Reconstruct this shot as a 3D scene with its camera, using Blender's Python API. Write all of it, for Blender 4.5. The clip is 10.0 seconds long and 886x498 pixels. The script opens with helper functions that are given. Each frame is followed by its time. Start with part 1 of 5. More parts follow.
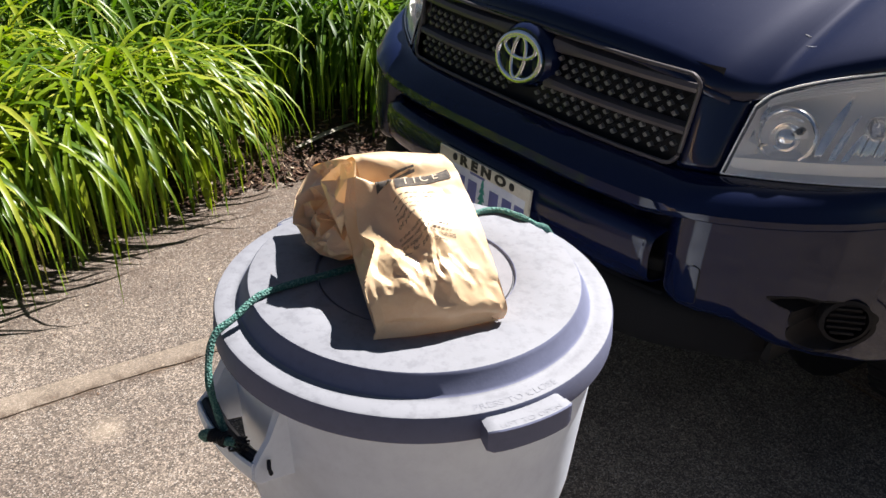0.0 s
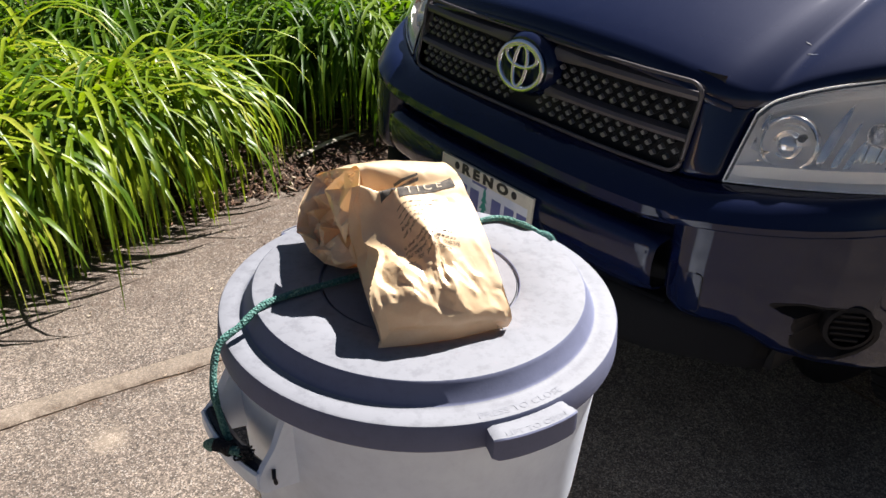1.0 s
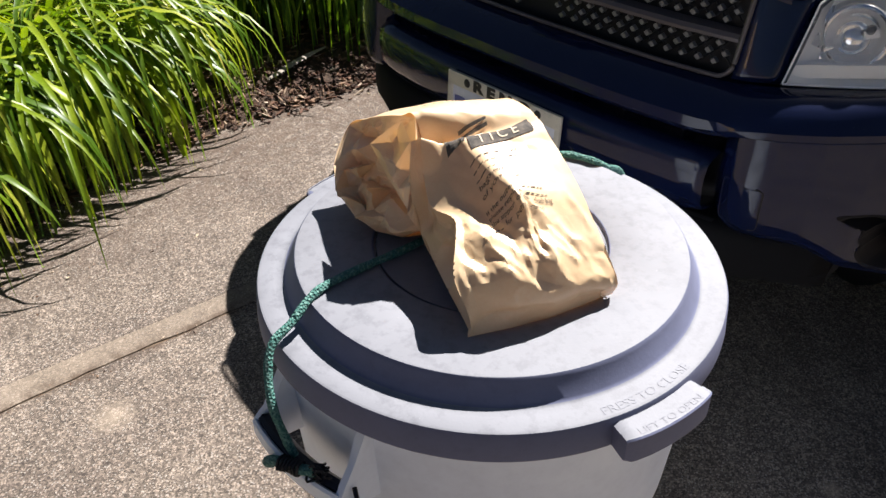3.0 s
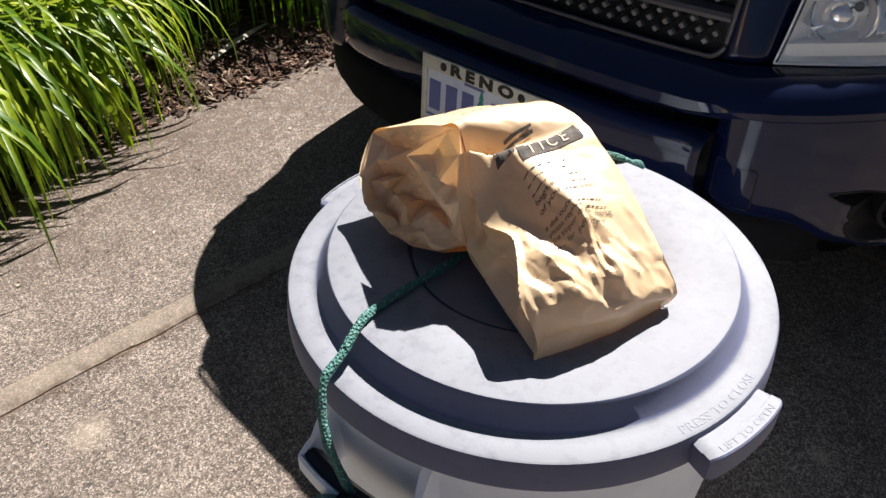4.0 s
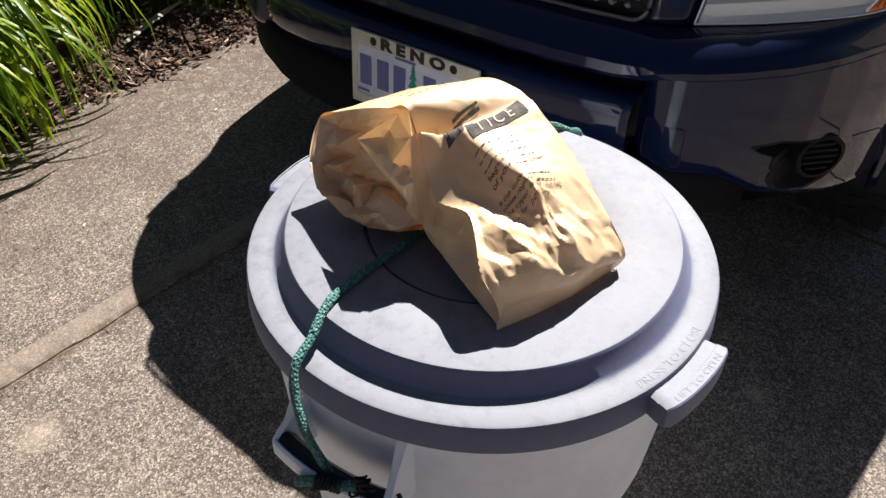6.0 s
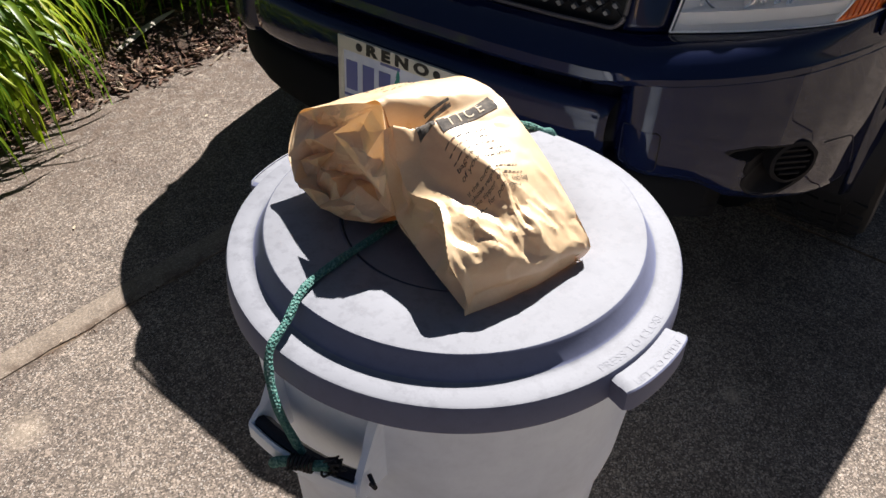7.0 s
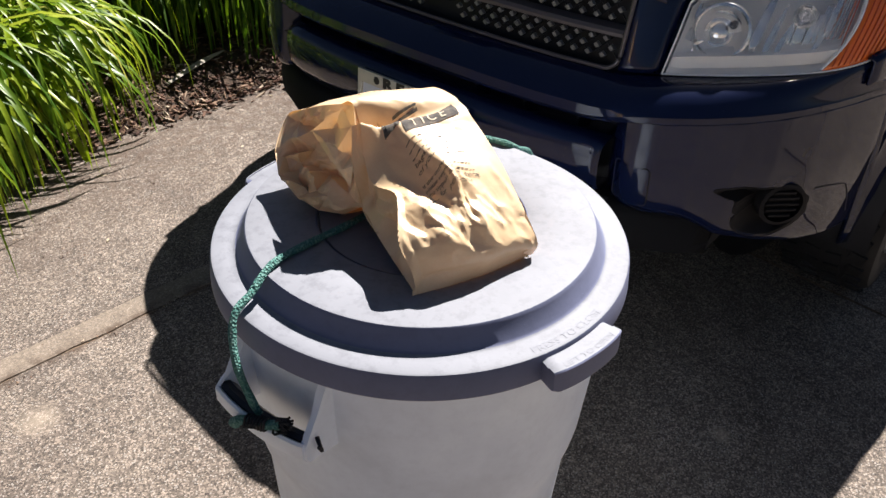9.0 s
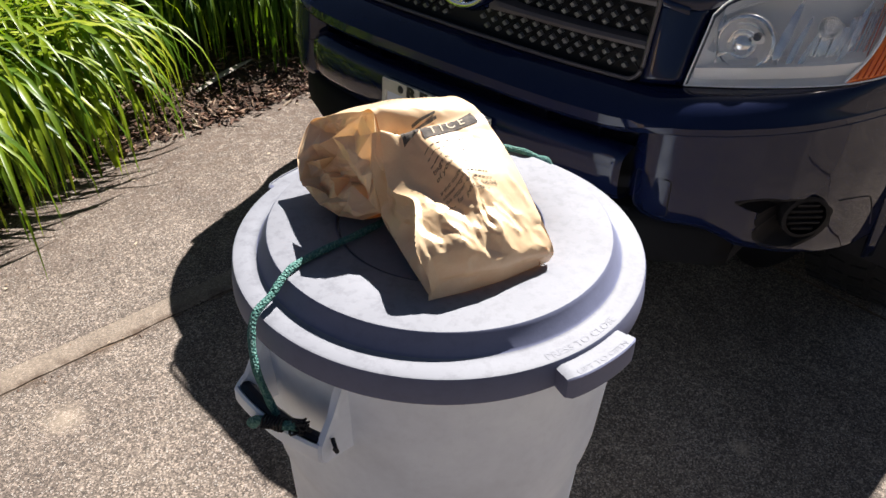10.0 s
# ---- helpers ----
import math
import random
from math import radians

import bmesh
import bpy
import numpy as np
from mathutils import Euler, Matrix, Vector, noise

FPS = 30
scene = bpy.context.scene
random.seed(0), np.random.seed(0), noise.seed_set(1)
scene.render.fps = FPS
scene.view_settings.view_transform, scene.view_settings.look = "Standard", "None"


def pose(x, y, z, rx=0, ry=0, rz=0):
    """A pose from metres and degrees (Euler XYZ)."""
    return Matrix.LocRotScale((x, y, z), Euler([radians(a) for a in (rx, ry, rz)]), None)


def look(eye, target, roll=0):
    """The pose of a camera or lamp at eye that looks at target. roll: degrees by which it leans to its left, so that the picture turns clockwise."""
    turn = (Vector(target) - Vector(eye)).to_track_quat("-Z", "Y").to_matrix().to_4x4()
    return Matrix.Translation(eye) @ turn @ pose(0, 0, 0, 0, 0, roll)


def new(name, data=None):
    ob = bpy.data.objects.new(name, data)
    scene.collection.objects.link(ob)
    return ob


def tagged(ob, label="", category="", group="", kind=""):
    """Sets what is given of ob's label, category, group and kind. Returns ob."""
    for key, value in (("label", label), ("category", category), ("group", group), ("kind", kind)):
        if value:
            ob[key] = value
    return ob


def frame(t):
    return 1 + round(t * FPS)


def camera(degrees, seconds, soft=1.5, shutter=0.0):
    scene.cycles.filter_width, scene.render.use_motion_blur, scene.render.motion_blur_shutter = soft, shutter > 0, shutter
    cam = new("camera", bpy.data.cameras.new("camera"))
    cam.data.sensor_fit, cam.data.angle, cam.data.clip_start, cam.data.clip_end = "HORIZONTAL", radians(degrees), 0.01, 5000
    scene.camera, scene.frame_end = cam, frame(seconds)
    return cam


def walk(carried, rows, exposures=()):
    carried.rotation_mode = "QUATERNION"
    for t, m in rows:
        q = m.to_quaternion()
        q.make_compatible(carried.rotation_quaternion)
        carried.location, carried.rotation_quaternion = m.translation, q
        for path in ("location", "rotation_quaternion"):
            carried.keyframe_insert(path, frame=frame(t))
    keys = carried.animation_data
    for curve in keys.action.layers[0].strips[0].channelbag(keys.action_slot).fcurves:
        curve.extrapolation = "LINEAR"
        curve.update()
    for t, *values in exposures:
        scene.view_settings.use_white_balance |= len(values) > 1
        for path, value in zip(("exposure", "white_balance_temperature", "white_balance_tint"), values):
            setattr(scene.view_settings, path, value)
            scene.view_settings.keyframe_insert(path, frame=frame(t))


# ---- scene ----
cam = camera(58.17, 10.0)
PATH = [
    (0.0, (0.0345, -0.8707, 1.2826), (0.082, -29.833, 2.653)),
    (0.5, (0.0341, -0.8717, 1.2844), (0.094, -29.564, 2.660)),
    (1.0, (0.0303, -0.8723, 1.2822), (0.163, -29.185, 2.386)),
    (1.5, (-0.0059, -0.8274, 1.2772), (-0.135, -29.413, 1.364)),
    (2.0, (-0.0892, -0.7511, 1.2823), (-2.100, -30.743, 0.682)),
    (2.5, (-0.0981, -0.7147, 1.2748), (-2.553, -33.304, -0.422)),
    (3.0, (-0.0933, -0.6995, 1.2518), (-3.423, -36.152, -0.344)),
    (3.2, (-0.1173, -0.6837, 1.2506), (-4.911, -36.847, 0.254)),
    (4.3, (-0.2158, -0.6161, 1.2734), (-11.367, -39.186, 0.637)),
    (4.5, (-0.2206, -0.6188, 1.2761), (-12.187, -39.568, 0.599)),
    (5.0, (-0.2274, -0.6191, 1.2824), (-13.963, -40.500, 0.392)),
    (5.5, (-0.2295, -0.6220, 1.2840), (-15.443, -40.919, 0.469)),
    (5.7, (-0.2314, -0.6232, 1.2861), (-16.050, -41.036, 0.619)),
    (6.8, (-0.2292, -0.6549, 1.2901), (-17.424, -40.272, 1.758)),
    (7.0, (-0.2202, -0.6696, 1.2907), (-17.174, -39.950, 1.774)),
    (7.5, (-0.1728, -0.7297, 1.2739), (-15.205, -38.218, 1.496)),
    (8.0, (-0.1534, -0.7709, 1.2719), (-14.010, -37.019, 1.590)),
    (8.5, (-0.1520, -0.7843, 1.2788), (-13.412, -36.405, 1.929)),
    (9.0, (-0.1518, -0.7954, 1.2818), (-12.716, -35.774, 2.354)),
    (9.5, (-0.1472, -0.8038, 1.2827), (-11.697, -35.312, 2.342)),
    (10.0, (-0.1448, -0.8085, 1.2858), (-10.458, -35.150, 1.854)),
]


def aim(place_at, turn):
    """Camera pose from a place and yaw, pitch, roll in degrees."""
    return pose(*place_at, 90 + turn[1], 0, turn[0]) @ pose(0, 0, 0, 0, 0, turn[2])


# seconds, stops, kelvin, tint
EXPOSURES = [(0.0, 1.45, 6500, 13), (3.0, 1.42, 6500, 13), (5.0, 1.38, 6500, 13), (7.5, 1.32, 6500, 13), (8.5, 1.42, 6500, 13), (10.0, 1.47, 6500, 13)]
walk(cam, [(t, aim(p, a)) for t, p, a in PATH], EXPOSURES)

# ---- light ----
SUN_TO = Vector((0.554, 0.652, 1.0)).normalized()
world = bpy.data.worlds.new("daylight")
scene.world = world
world.use_nodes = True
wn = world.node_tree
sky = wn.nodes.new("ShaderNodeTexSky")
sky.sky_type = "NISHITA"
sky.sun_disc = False
sky.dust_density = 0.8
sky.ozone_density = 1.8
sky.sun_elevation = math.asin(SUN_TO.z)
sky.sun_rotation = math.atan2(SUN_TO.x, SUN_TO.y)
wn.links.new(sky.outputs[0], wn.nodes["Background"].inputs[0])
wn.nodes["Background"].inputs[1].default_value = 0.016
sun_data = bpy.data.lights.new("sun", "SUN")
sun_data.energy = 5.0
sun_data.angle = radians(0.53)
sun_data.color = (1.0, 0.97, 0.93)
sun = new("sun", sun_data)
sun.matrix_world = look(Vector((2, 2, 6)), Vector((2, 2, 6)) - SUN_TO)

# ---- materials ----
def material(name, color=(0.5, 0.5, 0.5), rough=0.5, metal=0.0, **extra):
    m = bpy.data.materials.new(name)
    m.use_nodes = True
    b = m.node_tree.nodes["Principled BSDF"]
    b.inputs["Base Color"].default_value = (*color, 1)
    b.inputs["Roughness"].default_value = rough
    b.inputs["Metallic"].default_value = metal
    for key, value in extra.items():
        b.inputs[key.replace("_", " ")].default_value = value
    return m


def node(m, kind, **values):
    n = m.node_tree.nodes.new(kind)
    for key, value in values.items():
        n.inputs[key.replace("_", " ")].default_value = value
    return n


def link(m, a, b):
    m.node_tree.links.new(a, b)


def shader(m):
    return m.node_tree.nodes["Principled BSDF"]


def ramp(m, fac, stops):
    r = m.node_tree.nodes.new("ShaderNodeValToRGB")
    while len(r.color_ramp.elements) < len(stops):
        r.color_ramp.elements.new(0.5)
    for e, (p, c) in zip(r.color_ramp.elements, stops):
        e.position, e.color = p, (*c, 1)
    link(m, fac, r.inputs[0])
    return r.outputs[0]


def mix(m, kind, fac, a, b):
    n = m.node_tree.nodes.new("ShaderNodeMix")
    n.data_type, n.blend_type = "RGBA", kind
    for socket, value in ((n.inputs[0], fac), (n.inputs[6], a), (n.inputs[7], b)):
        if isinstance(value, bpy.types.NodeSocket):
            link(m, value, socket)
        elif isinstance(value, (int, float)):
            socket.default_value = value
        else:
            socket.default_value = (*value, 1)
    return n.outputs[2]


def place(m, scale=(1, 1, 1)):
    c = m.node_tree.nodes.new("ShaderNodeTexCoord")
    p = m.node_tree.nodes.new("ShaderNodeMapping")
    p.inputs["Scale"].default_value = scale
    link(m, c.outputs["Object"], p.inputs["Vector"])
    return p.outputs[0]


def noise_tex(m, at, scale, detail=4.0, rough=0.55):
    n = node(m, "ShaderNodeTexNoise", Scale=scale, Detail=detail, Roughness=rough)
    link(m, at, n.inputs["Vector"])
    return n.outputs["Fac"]


def cells(m, at, scale, feature="F1", out="Distance"):
    n = node(m, "ShaderNodeTexVoronoi", Scale=scale)
    n.feature = feature
    link(m, at, n.inputs["Vector"])
    return n.outputs[out]


def bump(m, height, strength=0.3, distance=0.002, under=None):
    n = node(m, "ShaderNodeBump", Strength=strength, Distance=distance)
    link(m, height, n.inputs["Height"])
    if under is not None:
        link(m, under, n.inputs["Normal"])
    link(m, n.outputs[0], shader(m).inputs["Normal"])
    return n.outputs[0]


def rough_from(m, fac, lo, hi):
    r = m.node_tree.nodes.new("ShaderNodeMapRange")
    link(m, fac, r.inputs[0])
    r.inputs[3].default_value, r.inputs[4].default_value = lo, hi
    link(m, r.outputs[0], shader(m).inputs["Roughness"])


def concrete_material(name, base, light, dark, specks=1.0):
    m = material(name, base, 0.9)
    at = place(m)
    stain = noise_tex(m, at, 2.2, 6, 0.6)
    patch = noise_tex(m, at, 11.0, 5, 0.6)
    col = ramp(m, stain, [(0.3, dark), (0.52, base), (0.75, light)])
    col = mix(m, "OVERLAY", 0.5, col, ramp(m, patch, [(0.3, (0.32, 0.31, 0.3)), (0.7, (0.68, 0.68, 0.68))]))
    stone = node(m, "ShaderNodeTexVoronoi", Scale=310.0)
    link(m, at, stone.inputs["Vector"])
    tone = node(m, "ShaderNodeSeparateColor")
    link(m, stone.outputs["Color"], tone.inputs[0])
    grit = ramp(m, tone.outputs[0], [(0.0, (0.14, 0.135, 0.13)), (0.3, (0.32, 0.315, 0.31)), (0.6, (0.47, 0.465, 0.46)), (0.82, (0.74, 0.735, 0.72)), (0.93, (1.0, 1.0, 1.0))])
    gritty = mix(m, "MULTIPLY", 1.0, mix(m, "MULTIPLY", 1.0, col, (1.95, 1.95, 1.95)), grit)
    col = mix(m, "MIX", specks, col, gritty)
    coarse = node(m, "ShaderNodeTexVoronoi", Scale=125.0)
    link(m, at, coarse.inputs["Vector"])
    shade = node(m, "ShaderNodeSeparateColor")
    link(m, coarse.outputs["Color"], shade.inputs[0])
    col = mix(m, "OVERLAY", 0.5 * specks, col, ramp(m, shade.outputs[1], [(0.0, (0.22, 0.22, 0.22)), (0.5, (0.46, 0.46, 0.46)), (0.85, (0.62, 0.62, 0.62)), (1.0, (0.9, 0.9, 0.88))]))
    fine = noise_tex(m, at, 420.0, 3, 0.7)
    col = mix(m, "OVERLAY", 0.35 * specks, col, ramp(m, fine, [(0.3, (0.2, 0.2, 0.2)), (0.7, (0.8, 0.8, 0.8))]))
    # sparse pale stones
    pale = node(m, "ShaderNodeTexVoronoi", Scale=235.0)
    link(m, at, pale.inputs["Vector"])
    pick = node(m, "ShaderNodeSeparateColor")
    link(m, pale.outputs["Color"], pick.inputs[0])
    heart = ramp(m, pale.outputs["Distance"], [(0.30, (0.62, 0.62, 0.62)), (0.48, (0, 0, 0))])
    chosen = mix(m, "MULTIPLY", 1.0, ramp(m, pick.outputs[2], [(0.86, (0, 0, 0)), (0.90, (1, 1, 1))]), heart)
    col = mix(m, "MIX", mix(m, "MULTIPLY", 1.0, chosen, (specks, specks, specks)), col, (0.42, 0.385, 0.34))
    # brown dirt along the joint and the bed's edge, and pale worn patches
    axes = m.node_tree.nodes.new("ShaderNodeSeparateXYZ")
    link(m, at, axes.inputs[0])
    grime = noise_tex(m, at, 26.0, 6, 0.7)

    def band(lo, hi):
        r = m.node_tree.nodes.new("ShaderNodeMapRange")
        link(m, axes.outputs[1], r.inputs[0])
        r.inputs[1].default_value, r.inputs[2].default_value = lo, hi
        return r.outputs[0]

    def times(a, b):
        n = m.node_tree.nodes.new("ShaderNodeMath")
        n.operation = "MULTIPLY"
        link(m, a, n.inputs[0])
        if isinstance(b, float):
            n.inputs[1].default_value = b
        else:
            link(m, b, n.inputs[1])
        return n.outputs[0]

    patchy = ramp(m, grime, [(0.40, (0, 0, 0)), (0.60, (1, 1, 1))])
    near_joint = times(band(0.915, 0.944), band(0.985, 0.950))
    col = mix(m, "MIX", times(times(near_joint, patchy), 0.9), col, (0.06, 0.037, 0.022))
    col = mix(m, "MIX", times(times(band(1.15, 1.75), patchy), 0.75), col, (0.08, 0.05, 0.032))
    crumbs = ramp(m, noise_tex(m, at, 85.0, 5, 0.75), [(0.52, (0, 0, 0)), (0.60, (1, 1, 1))])
    col = mix(m, "MIX", times(times(band(0.98, 1.5), crumbs), 0.8), col, (0.06, 0.038, 0.025))
    for *spot, wide in PALE_SPOTS:
        far = node(m, "ShaderNodeVectorMath")
        far.operation = "DISTANCE"
        link(m, at, far.inputs[0])
        far.inputs[1].default_value = spot
        fade = m.node_tree.nodes.new("ShaderNodeMapRange")
        link(m, far.outputs["Value"], fade.inputs[0])
        fade.inputs[1].default_value, fade.inputs[2].default_value = wide, 0.2 * wide
        col = mix(m, "MIX", times(times(fade.outputs[0], patch), 0.75), col, (0.44, 0.36, 0.27))
    link(m, col, shader(m).inputs["Base Color"])
    first = bump(m, tone.outputs[0], 0.5 * specks, 0.003)
    bump(m, fine, 0.45, 0.002, first)
    return m


def plastic_material(name, base, rough, scuff):
    m = material(name, base, rough, Specular_IOR_Level=0.3)
    at = place(m)
    wide = noise_tex(m, at, 5.0, 5, 0.6)
    fine = noise_tex(m, at, 60.0, 6, 0.7)
    speck = noise_tex(m, at, 330.0, 2, 0.6)
    tone = ramp(m, wide, [(0.3, tuple(c * 0.84 for c in base)), (0.5, base), (0.7, tuple(min(1, c * 1.12) for c in base))])
    tone = mix(m, "MULTIPLY", scuff, tone, ramp(m, fine, [(0.36, (0.62, 0.62, 0.64)), (0.52, (1, 1, 1))]))
    worn = ramp(m, speck, [(0.72, (0, 0, 0)), (0.80, (0.6, 0.6, 0.6))])
    tone = mix(m, "MIX", worn, tone, tuple(min(1, c * 1.35 + 0.05) for c in base))
    link(m, tone, shader(m).inputs["Base Color"])
    rough_from(m, fine, rough - 0.08, rough + 0.12)
    bump(m, speck, 0.12, 0.001)
    return m


PALE_SPOTS = [(-0.327, 0.79, 0.0, 0.055), (0.68, -0.225, 0.0, 0.026)]
CONCRETE = concrete_material("exposed_concrete", (0.150, 0.122, 0.098), (0.187, 0.155, 0.128), (0.105, 0.083, 0.068), 0.9)
CONCRETE_BAND = concrete_material("troweled_concrete", (0.195, 0.158, 0.121), (0.232, 0.19, 0.15), (0.155, 0.123, 0.094), 0.35)
CRACK = material("joint_dirt", (0.055, 0.035, 0.02), 1.0)
at = place(CRACK)
link(CRACK, ramp(CRACK, noise_tex(CRACK, at, 60), [(0.3, (0.05, 0.034, 0.022)), (0.55, (0.13, 0.09, 0.058)), (0.8, (0.22, 0.17, 0.12))]), shader(CRACK).inputs["Base Color"])

SOIL = material("bark_soil", (0.05, 0.032, 0.02), 1.0)
at = place(SOIL)
link(SOIL, ramp(SOIL, noise_tex(SOIL, at, 55, 6, 0.7), [(0.3, (0.012, 0.008, 0.006)), (0.55, (0.06, 0.036, 0.022)), (0.8, (0.15, 0.095, 0.06))]), shader(SOIL).inputs["Base Color"])
bump(SOIL, noise_tex(SOIL, at, 90, 5, 0.7), 0.9, 0.01)


def island_material(name, stops, rough, gloss=0.3, through_light=0.0, along=0.0):
    """A material whose colour differs from piece to piece."""
    m = material(name, stops[0][1], rough, Specular_IOR_Level=gloss)
    g = m.node_tree.nodes.new("ShaderNodeNewGeometry")
    col = ramp(m, g.outputs["Random Per Island"], stops)
    at = place(m)
    grain = noise_tex(m, at, 120.0, 3, 0.6)
    col = mix(m, "OVERLAY", 0.4, col, ramp(m, grain, [(0.3, (0.3, 0.3, 0.3)), (0.7, (0.7, 0.7, 0.7))]))
    link(m, col, shader(m).inputs["Base Color"])
    if through_light:
        t = node(m, "ShaderNodeBsdfTranslucent")
        bright = mix(m, "MULTIPLY", 1.0, col, (1.6, 1.75, 0.55))
        link(m, bright, t.inputs[0])
        blend = node(m, "ShaderNodeMixShader")
        blend.inputs[0].default_value = through_light
        link(m, shader(m).outputs[0], blend.inputs[1])
        link(m, t.outputs[0], blend.inputs[2])
        link(m, blend.outputs[0], m.node_tree.nodes["Material Output"].inputs[0])
    return m


BARK = island_material("bark_chips", [(0.0, (0.024, 0.015, 0.011)), (0.4, (0.075, 0.036, 0.023)), (0.7, (0.145, 0.078, 0.048)), (0.9, (0.25, 0.17, 0.115)), (1.0, (0.42, 0.34, 0.25))], 0.85)
GRASS = island_material("grass_blades", [(0.0, (0.038, 0.092, 0.0050)), (0.35, (0.101, 0.168, 0.0076)), (0.75, (0.210, 0.277, 0.0118)), (0.96, (0.286, 0.323, 0.0252)), (1.0, (0.36, 0.33, 0.08))], 0.38, 0.3, 0.30)
# darker copy of GRASS: the back clumps' shade is put into the colour
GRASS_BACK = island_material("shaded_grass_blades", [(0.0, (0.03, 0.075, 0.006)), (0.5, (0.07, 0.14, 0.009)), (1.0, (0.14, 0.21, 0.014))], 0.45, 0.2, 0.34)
DRY = island_material("dry_leaf", [(0.0, (0.35, 0.27, 0.17)), (1.0, (0.55, 0.48, 0.36))], 0.8)
STICK = island_material("weathered_stick", [(0.0, (0.27, 0.24, 0.20)), (1.0, (0.36, 0.32, 0.27))], 0.85)

# lid contrast held in colour: slopes toned as shaded, chalky flats as sunlit
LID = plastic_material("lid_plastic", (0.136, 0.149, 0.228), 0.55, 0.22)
LID_LIT_CHALKY = plastic_material("sunlit_chalky_lid_plastic", (0.205, 0.212, 0.234), 0.6, 0.5)
LID_DISC = plastic_material("lid_centre_plastic", (0.185, 0.184, 0.20), 0.62, 0.3)
CAN = plastic_material("can_plastic", (0.77, 0.83, 0.92), 0.5, 0.10)
GRIP = plastic_material("black_grip_plastic", (0.012, 0.012, 0.018), 0.3, 0.3)
TEXT_LID = plastic_material("raised_lettering", (0.192, 0.199, 0.226), 0.6, 0.5)

PAPER = material("kraft_paper", (0.6, 0.42, 0.23), 0.6, Specular_IOR_Level=0.5, Coat_Weight=1.0, Coat_Roughness=0.37, Coat_IOR=1.6)
at = place(PAPER)
wide = noise_tex(PAPER, at, 14, 5, 0.6)
fibre = noise_tex(PAPER, place(PAPER, (1, 4, 1)), 260, 3, 0.7)
col = ramp(PAPER, wide, [(0.3, (0.76, 0.53, 0.29)), (0.55, (0.825, 0.60, 0.35)), (0.8, (0.87, 0.68, 0.44))])
link(PAPER, mix(PAPER, "OVERLAY", 0.3, col, ramp(PAPER, fibre, [(0.3, (0.40, 0.40, 0.40)), (0.7, (0.60, 0.60, 0.60))])), shader(PAPER).inputs["Base Color"])
crease = cells(PAPER, place(PAPER, (1.0, 0.7, 1.2)), 40.0, "DISTANCE_TO_EDGE")
bump(PAPER, crease, 0.22, 0.004)
lit = node(PAPER, "ShaderNodeBsdfTranslucent")
lit.inputs[0].default_value = (0.80, 0.40, 0.11, 1)
blend = node(PAPER, "ShaderNodeMixShader")
blend.inputs[0].default_value = 0.115
link(PAPER, shader(PAPER).outputs[0], blend.inputs[1])
link(PAPER, lit.outputs[0], blend.inputs[2])
link(PAPER, blend.outputs[0], PAPER.node_tree.nodes["Material Output"].inputs[0])
INK = material("faded_black_ink", (0.075, 0.062, 0.05), 0.85)
at = place(INK)
link(INK, ramp(INK, noise_tex(INK, at, 130, 4, 0.7), [(0.35, (0.045, 0.04, 0.035)), (0.62, (0.12, 0.1, 0.08)), (0.75, (0.42, 0.32, 0.2))]), shader(INK).inputs["Base Color"])
INK_WHITE = material("unprinted_letters", (0.66, 0.55, 0.4), 0.85)

ROPE = material("green_braid", (0.06, 0.24, 0.2), 0.75)
at = place(ROPE)
link(ROPE, ramp(ROPE, cells(ROPE, at, 420), [(0.15, (0.042, 0.18, 0.148)), (0.45, (0.026, 0.115, 0.096)), (0.75, (0.12, 0.26, 0.22))]), shader(ROPE).inputs["Base Color"])
bump(ROPE, cells(ROPE, at, 330), 0.8, 0.003)
CORD = material("black_cord", (0.012, 0.011, 0.012), 0.7)

PAINT = material("navy_paint", (0.005, 0.010, 0.042), 0.55, 0.08, Coat_Weight=1.0, Coat_Roughness=0.035, Coat_IOR=1.44, Specular_IOR_Level=0.02)
at = place(PAINT)
dust = noise_tex(PAINT, at, 9.0, 6, 0.7)
speck = noise_tex(PAINT, at, 210.0, 2, 0.6)
col = ramp(PAINT, dust, [(0.35, (0.0026, 0.0066, 0.031)), (0.7, (0.005, 0.009, 0.034))])
link(PAINT, mix(PAINT, "MIX", ramp(PAINT, speck, [(0.70, (0, 0, 0)), (0.78, (0.22, 0.22, 0.22))]), col, (0.10, 0.10, 0.11)), shader(PAINT).inputs["Base Color"])
PALE_MARK = material("pale_scratch", (0.42, 0.43, 0.45), 0.7)
BLACK = plastic_material("black_plastic", (0.010, 0.010, 0.012), 0.5, 0.3)
SATIN = material("satin_grey_trim", (0.085, 0.075, 0.078), 0.42, 0.3)
STUD = material("grey_studs", (0.15, 0.15, 0.155), 0.4, 0.3)
CHROME = material("chrome", (0.70, 0.73, 0.80), 0.16, 1.0)
REFLECT = material("lamp_reflector", (0.97, 0.97, 0.96), 0.1, 0.92)
SILVER = material("lamp_bezel", (0.93, 0.91, 0.87), 0.35, 0.0)
AMBER = material("amber_lens", (0.85, 0.17, 0.01), 0.18, 0.0, Coat_Weight=1.0)
AMBER_DEEP = material("amber_rib", (0.55, 0.07, 0.005), 0.2)
BULB = material("bulb_glass", (0.9, 0.9, 0.9), 0.05, 0.0, Transmission_Weight=0.9)
TYRE = plastic_material("tyre_rubber", (0.012, 0.012, 0.013), 0.7, 0.3)
ALLOY = material("alloy", (0.6, 0.6, 0.61), 0.3, 0.9)
